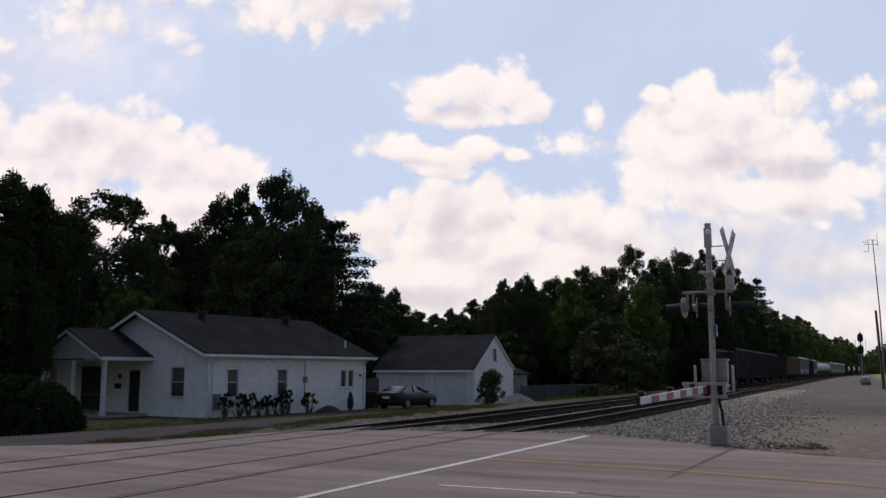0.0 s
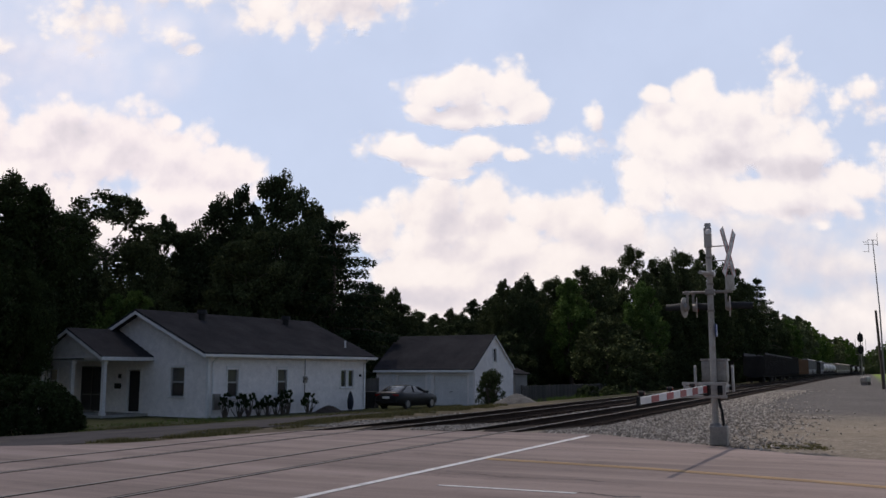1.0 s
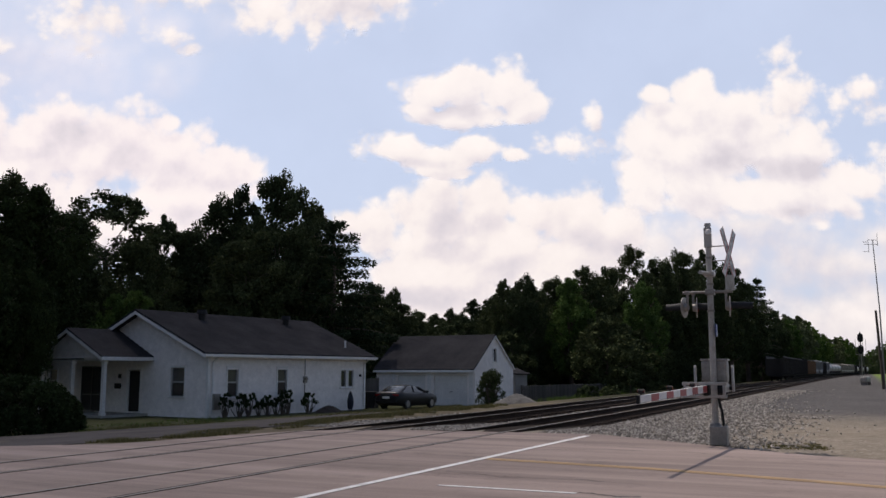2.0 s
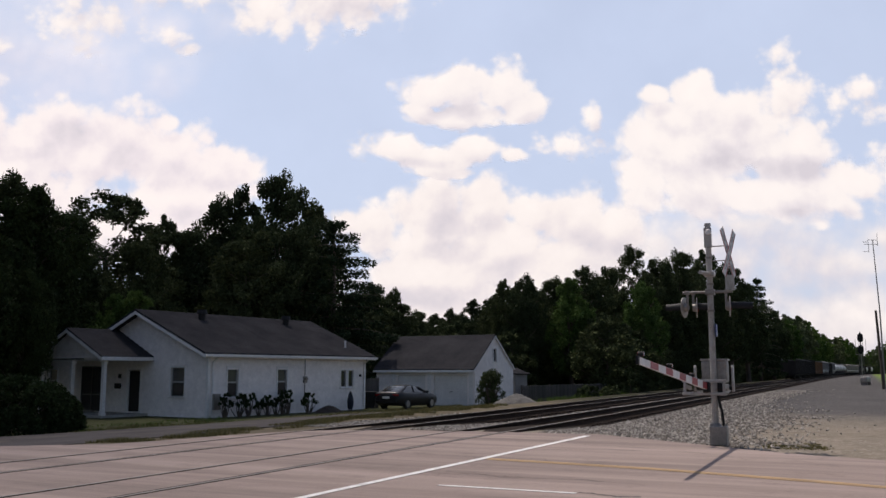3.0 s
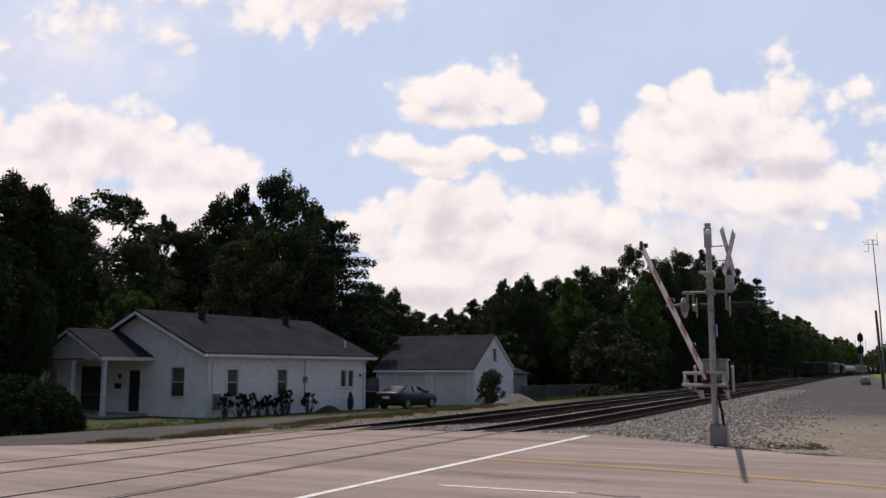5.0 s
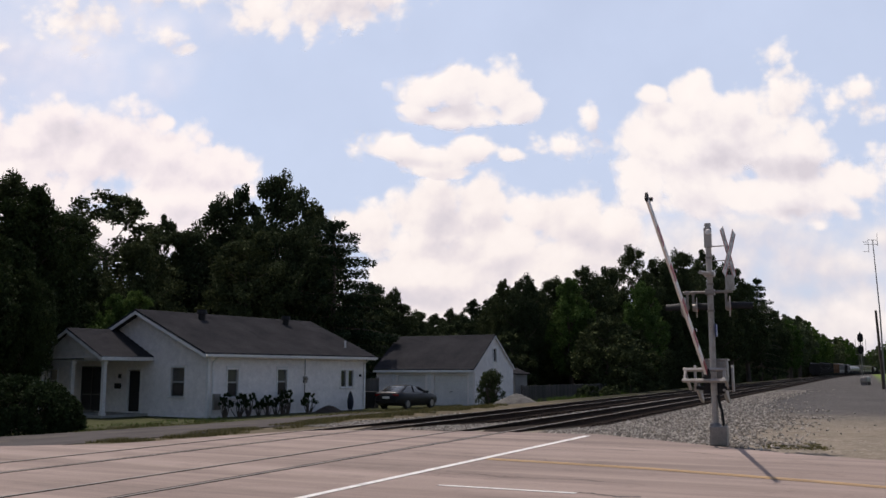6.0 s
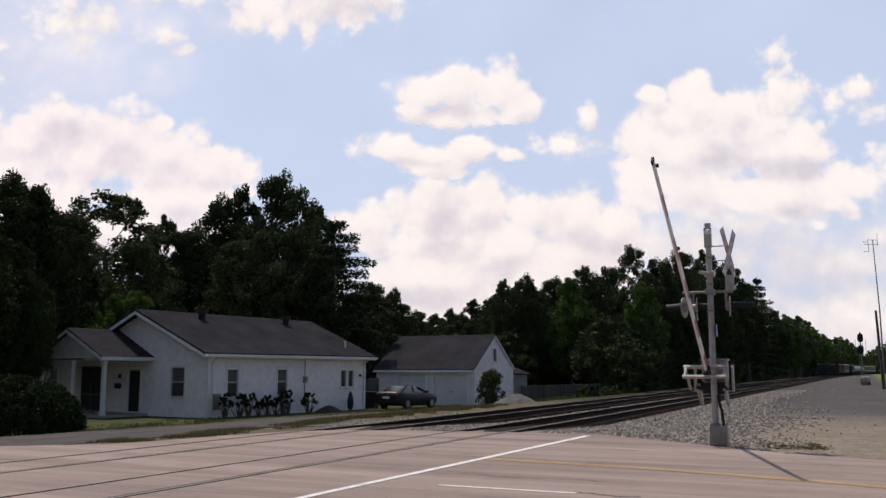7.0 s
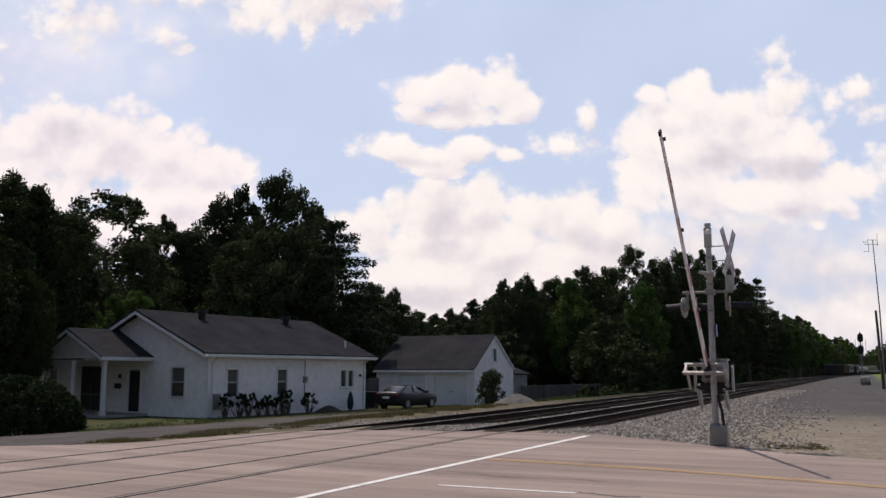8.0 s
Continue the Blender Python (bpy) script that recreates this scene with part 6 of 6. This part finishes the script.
def fence(label, p, q, hgt=1.7, pitch=0.16, gap_from=None):
    p, q = Vector(p), Vector(q)
    d = q - p
    n = int(d.length / pitch)
    z0 = ground_z(p.x, p.y)
    ob = thing("fence", Matrix.Translation((p.x, p.y, z0 - 0.03)) @ Matrix.Rotation(math.atan2(d.y, d.x), 4, "Z"), label, "fence", kind="structure")
    bm = B()
    prism(bm, [(-0.07, 0.0), (0.07, 0.0), (0.07, hgt - 0.05), (0.035, hgt), (-0.035, hgt), (-0.07, hgt - 0.05)], 0.02)
    me = bpy.data.meshes.new("board")
    bm.to_mesh(me)
    bm.free()
    me.materials.append(M_FENCE)
    for i in range(n):
        b = new("board", me)
        b.parent = ob
        b.matrix_basis = Matrix.Translation(((i + 0.5) * pitch, random.uniform(-0.006, 0.006), random.uniform(-0.03, 0.02))) @ Matrix.Rotation(random.uniform(-0.012, 0.012), 4, "Y")
    for z in (0.35, hgt - 0.3):
        bm = B()
        box(bm, (d.length / 2, 0.06, z), (d.length, 0.05, 0.09))
        part("rail", bm, M_FENCE, ob)
    k = int(d.length / 2.4) + 1
    for i in range(k + 1):
        bm = B()
        box(bm, (d.length * i / k, 0.11, hgt / 2), (0.1, 0.1, hgt + 0.05))
        part("post", bm, M_FENCE, ob)


f0, f1 = plan(64, 23.5), plan(88, 19.4)
fence("weathered grey board fence along the railway", (f0.x, f0.y, 0), (f1.x, f1.y, 0), 1.3, 0.19)
g0, g1 = house_at(HL + 0.1, 1.35), house_at(HL + 3.6, 1.5)
fence("short weathered board fence between house and garage", (*g0, 0), (*g1, 0), 1.85)

# ---- small shed behind the garage ----
M_SHED = worn("weathered_grey_siding", (0.20, 0.19, 0.185), (0.28, 0.27, 0.26), 0.8, 0.8, 10, relief=0.003)


def shed():
    s = place(thing("shed", Matrix(), "small pale shed behind the garage", "shed"), bearing(900, 71), 71, 0, 60)
    bm = siding(B(), 2.2, 2.2, [], 0.16, Matrix.Translation((-1.1, -1.0, 0)))
    part("wall", bm, M_SHED, s)
    bm = siding(B(), 2.0, 2.2, [], 0.16, Matrix.Translation((-1.1, 1.0, 0)) @ Matrix.Rotation(radians(-90), 4, "Z"))
    part("wall", bm, M_SHED, s)
    bm = siding(B(), 2.0, 2.2, [], 0.16, Matrix.Translation((1.1, -1.0, 0)) @ Matrix.Rotation(radians(90), 4, "Z"))
    part("wall", bm, M_SHED, s)
    roof_slope(s, "roof", -1.3, 1.3, -1.2, 2.15, 0.0, 2.6)
    roof_slope(s, "roof", -1.3, 1.3, 1.2, 2.15, 0.0, 2.6)


shed()

# ---- railway signal, relay box and mast beside the lot ----
def railway_signal():
    p = Vector((62.55, 134.4, -0.06))
    s = thing("railway_signal", Matrix.Translation(p) @ Matrix.Rotation(radians(TRACK_AZ), 4, "Z"), "black two-headed railway signal on a grey mast", "railway signal")
    bm = B()
    tube(bm, (0, 0, 0), (0, 0, 7.6), 0.11, 0.09, 12)
    part("mast", bm, M_STEEL, s)
    bm = B()
    box(bm, (0, 0, 0.35), (0.7, 0.7, 0.8), bevel=0.04)
    part("base", bm, M_CONCRETE, s)
    for z in (6.75, 5.0):
        bm = B()
        prof = [(0.4 * math.cos(a), z + (0.25 if math.sin(a) > 0 else -0.25) + 0.4 * math.sin(a)) for a in np.linspace(0, 2 * math.pi, 28, endpoint=False)]
        prism(bm, prof, 0.06, Matrix.Translation((-0.25, 0, 0)) @ Matrix.Rotation(radians(90), 4, "Z"))
        head = part("signal_head", bm, M_DARK, s, "black oval signal head")
        for dz in (0.33, 0.0, -0.33):
            bm = B()
            tube(bm, (-0.28, 0, z + dz), (-0.62, 0, z + dz - 0.03), 0.13, 0.12, 14)
            part("hood", bm, M_DARK, head)
    bm = B()
    for y in (-0.3, 0.3):
        box(bm, (0.5, y, 3.7), (0.05, 0.05, 7.2))
    for k in range(20):
        box(bm, (0.5, 0, 0.4 + 0.36 * k), (0.03, 0.6, 0.03))
    part("ladder", bm, M_STEEL, s)
    bm = B()
    for x, y in ((0.7, -0.7), (0.7, 0.7), (-0.4, -0.7), (-0.4, 0.7)):
        box(bm, (x, y, 5.4), (0.04, 0.04, 2.2))
    for z in (4.3, 5.4, 6.5):
        box(bm, (0.15, -0.7, z), (1.14, 0.04, 0.04))
        box(bm, (0.15, 0.7, z), (1.14, 0.04, 0.04))
    box(bm, (0.15, 0, 4.25), (1.2, 1.4, 0.05))
    part("platform", bm, M_STEEL, s)


railway_signal()


def relay_box():
    p = (53.9, 115.0)
    b = place(thing("relay_box", Matrix(), "pale rounded metal relay box in the gravel", "relay box"), *p, 0, 40)
    bm = B()
    box(bm, (0, 0, 0.75), (1.15, 0.9, 0.7), bevel=0.2)
    part("case", bm, M_ALU, b)
    for x in (-0.5, 0.5):
        bm = B()
        box(bm, (x, 0, 0.17), (0.14, 0.8, 0.4))
        part("leg", bm, M_STEEL, b)


relay_box()


def antenna_mast():
    p = (44.6, 91.1)
    m = place(thing("antenna_mast", Matrix(), "tall slim antenna mast with cross bars", "antenna mast"), *p, 0, 0)
    bm = B()
    tube(bm, (0, 0, 0), (-0.02, 0, 8.0), 0.085, 0.07, 12)
    tube(bm, (-0.02, 0, 7.9), (-0.28, 0, 15.2), 0.06, 0.04, 10)
    part("mast", bm, M_STEEL, m)
    for z, x0, x1 in ((14.75, -1.2, 0.25), (15.2, -0.8, 0.25)):
        bm = B()
        tube(bm, (x0, 0, z), (x1, 0, z), 0.025, 0.025, 8)
        part("cross_bar", bm, M_STEEL, m)
    for x, z0, z1 in ((-0.75, 13.9, 15.3), (0.2, 14.6, 15.9), (-1.2, 14.9, 15.1)):
        bm = B()
        tube(bm, (x, 0, z0), (x, 0, z1), 0.025, 0.02, 8)
        part("dipole", bm, M_STEEL, m)
    for z in (14.0, 15.0):
        bm = B()
        tube(bm, (-1.3, 0, z), (-0.75, 0, z), 0.02, 0.02, 8)
        part("boom", bm, M_STEEL, m)


antenna_mast()


def utility_pole():
    p = (bearing(1555.5, 90.0), 90.0)
    m = place(thing("utility_pole", Matrix(), "short dark timber pole beside the lot", "utility pole"), *p, -0.05)
    bm = B()
    tube(bm, (0, 0, 0), (-0.32, 0, 7.9), 0.16, 0.11, 12)
    part("pole", bm, M_BARK, m)
    bm = B()
    tube(bm, (-0.32, 0, 7.88), (-0.325, 0, 7.96), 0.12, 0.05, 12)
    part("cap", bm, M_STEEL, m)


utility_pole()


# ---- grass tufts ----
def tufts(name, label, zones, mat, seed):
    """Blades in tufts; zones: count, a0, a1, o0, o1, blade height."""
    rng = np.random.default_rng(seed)
    verts, faces = [], []
    for count, a0, a1, o0, o1, hgt in zones:
        for _ in range(count):
            a, o = rng.uniform(a0, a1), rng.uniform(o0, o1)
            if noise.noise(Vector((a * 0.55, o * 0.9, seed))) < -0.05:
                continue
            p = plan(a, o)
            z = ground_z(p.x, p.y)
            for _ in range(5):
                t = rng.uniform(0, 6.283)
                l = hgt * rng.uniform(0.4, 1.3)
                bx, by = p.x + rng.normal() * 0.06, p.y + rng.normal() * 0.06
                w = 0.012
                k = len(verts)
                verts += [(bx - w * math.sin(t), by + w * math.cos(t), z - 0.01), (bx + w * math.sin(t), by - w * math.cos(t), z - 0.01), (bx + 0.5 * l * math.cos(t), by + 0.5 * l * math.sin(t), z + l)]
                faces.append((k, k + 1, k + 2))
    me = bpy.data.meshes.new(name)
    me.from_pydata(verts, [], faces)
    me.materials.append(mat)
    tagged(new(name, me), label, "grass", kind="stuff")


tufts("dry_grass", "dry yellowish grass along the drive and tracks",
      [(2200, 17.5, 27, 16.6, 18.6, 0.10), (4200, 27, 46, 17.4, 20.0, 0.14), (3000, 36, 56, 20.0, 25.5, 0.14), (900, 22, 32, 23.5, 27.0, 0.1), (70, 22.9, 24.6, 1.0, 2.4, 0.035), (260, 22.6, 24.4, 0.9, 2.3, 0.05)], M_GRASS, 2)
tufts("green_grass", "green grass and weeds in the gravel", [(500, 24, 34, 25.0, 28.5, 0.12), (700, 55, 80, 18.6, 21, 0.3)], M_GREEN, 3)


# ---- cracks and patches in the road ----
def crack(label, pts, w, seed):
    rng = np.random.default_rng(seed)
    bm = B()
    rows = []
    for (a0, o0), (a1, o1) in zip(pts, pts[1:]):
        for k in range(6):
            t = k / 6
            a, o = a0 + (a1 - a0) * t + rng.normal() * 0.04, o0 + (o1 - o0) * t
            ww = w * rng.uniform(0.3, 1.2)
            rows.append((bm.verts.new(plan(a - ww, o, 0.0045)), bm.verts.new(plan(a + ww, o, 0.0045))))
    for r, q in zip(rows, rows[1:]):
        bm.faces.new((r[0], r[1], q[1], q[0]))
    bmesh.ops.recalc_face_normals(bm, faces=bm.faces[:])
    tagged(part("road_crack", bm, M_CRACK), label, "road crack", "cracks in the road", "structure")


M_CRACK = worn("dark_sealed_crack", (0.045, 0.04, 0.036), (0.09, 0.08, 0.07), 0.9, 4, 20, relief=0)
crack("dark crack in the asphalt", [(16.8, 5.6), (16.9, 4.8), (16.7, 4.2)], 0.05, 1)
crack("dark crack in the asphalt", [(12.9, 3.9), (12.7, 3.3), (12.8, 2.9)], 0.05, 2)
crack("dark crack in the asphalt", [(17.5, 9.0), (17.2, 7.5), (17.4, 6.0), (16.9, 5.6)], 0.02, 3)
crack("dark crack in the asphalt", [(19.4, 6.9), (20.2, 5.4), (20.0, 4.4)], 0.025, 4)
crack("dark crack in the asphalt", [(14.6, 6.8), (14.2, 5.6), (14.4, 4.2), (14.1, 3.0)], 0.018, 5)
crack("dark crack in the asphalt", [(21.4, 6.6), (20.9, 5.0), (20.2, 3.4), (19.2, 2.4)], 0.02, 6)


# ---- what moves ----
ARM_ANGLES = [(0.0, -0.9), (1.7, -0.9), (2.3, 0.2), (3.0, 4.9), (3.5, 9.3), (4.0, 13.6), (4.5, 18.0), (5.2, 24.3), (6.0, 31.7), (6.5, 35.8), (7.0, 40.0), (7.5, 44.2), (8.0, 48.6)]


def motions():
    for ob, depth, drift in CLOUDS:
        walk(ob, [(0.0, Matrix.Translation((-drift * 0.5, depth, 1.75))), (8.0, Matrix.Translation((drift * 0.5, depth, 1.75)))])
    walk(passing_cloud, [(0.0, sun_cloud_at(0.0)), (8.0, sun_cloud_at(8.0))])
    walk(arm, [(t, Matrix.Translation(PIVOT) @ Matrix.Rotation(radians(-1.4), 4, "Z") @ Matrix.Rotation(radians(-a), 4, "Y")) for t, a in ARM_ANGLES])
    for c, i in TRAIN:
        rows = []
        for t in range(9):
            a = 111.0 + i * 17.2 + 31.0 * t
            rows.append((t, Matrix.Translation(plan(a, FAR_TRACK - bend(a), 0.012)) @ Matrix.Rotation(radians(TRACK_AZ - bend_turn(a)), 4, "Z")))
        walk(c, rows)


for ob in protos:
    for o in (*ob.children_recursive, ob):
        bpy.data.objects.remove(o)
motions()
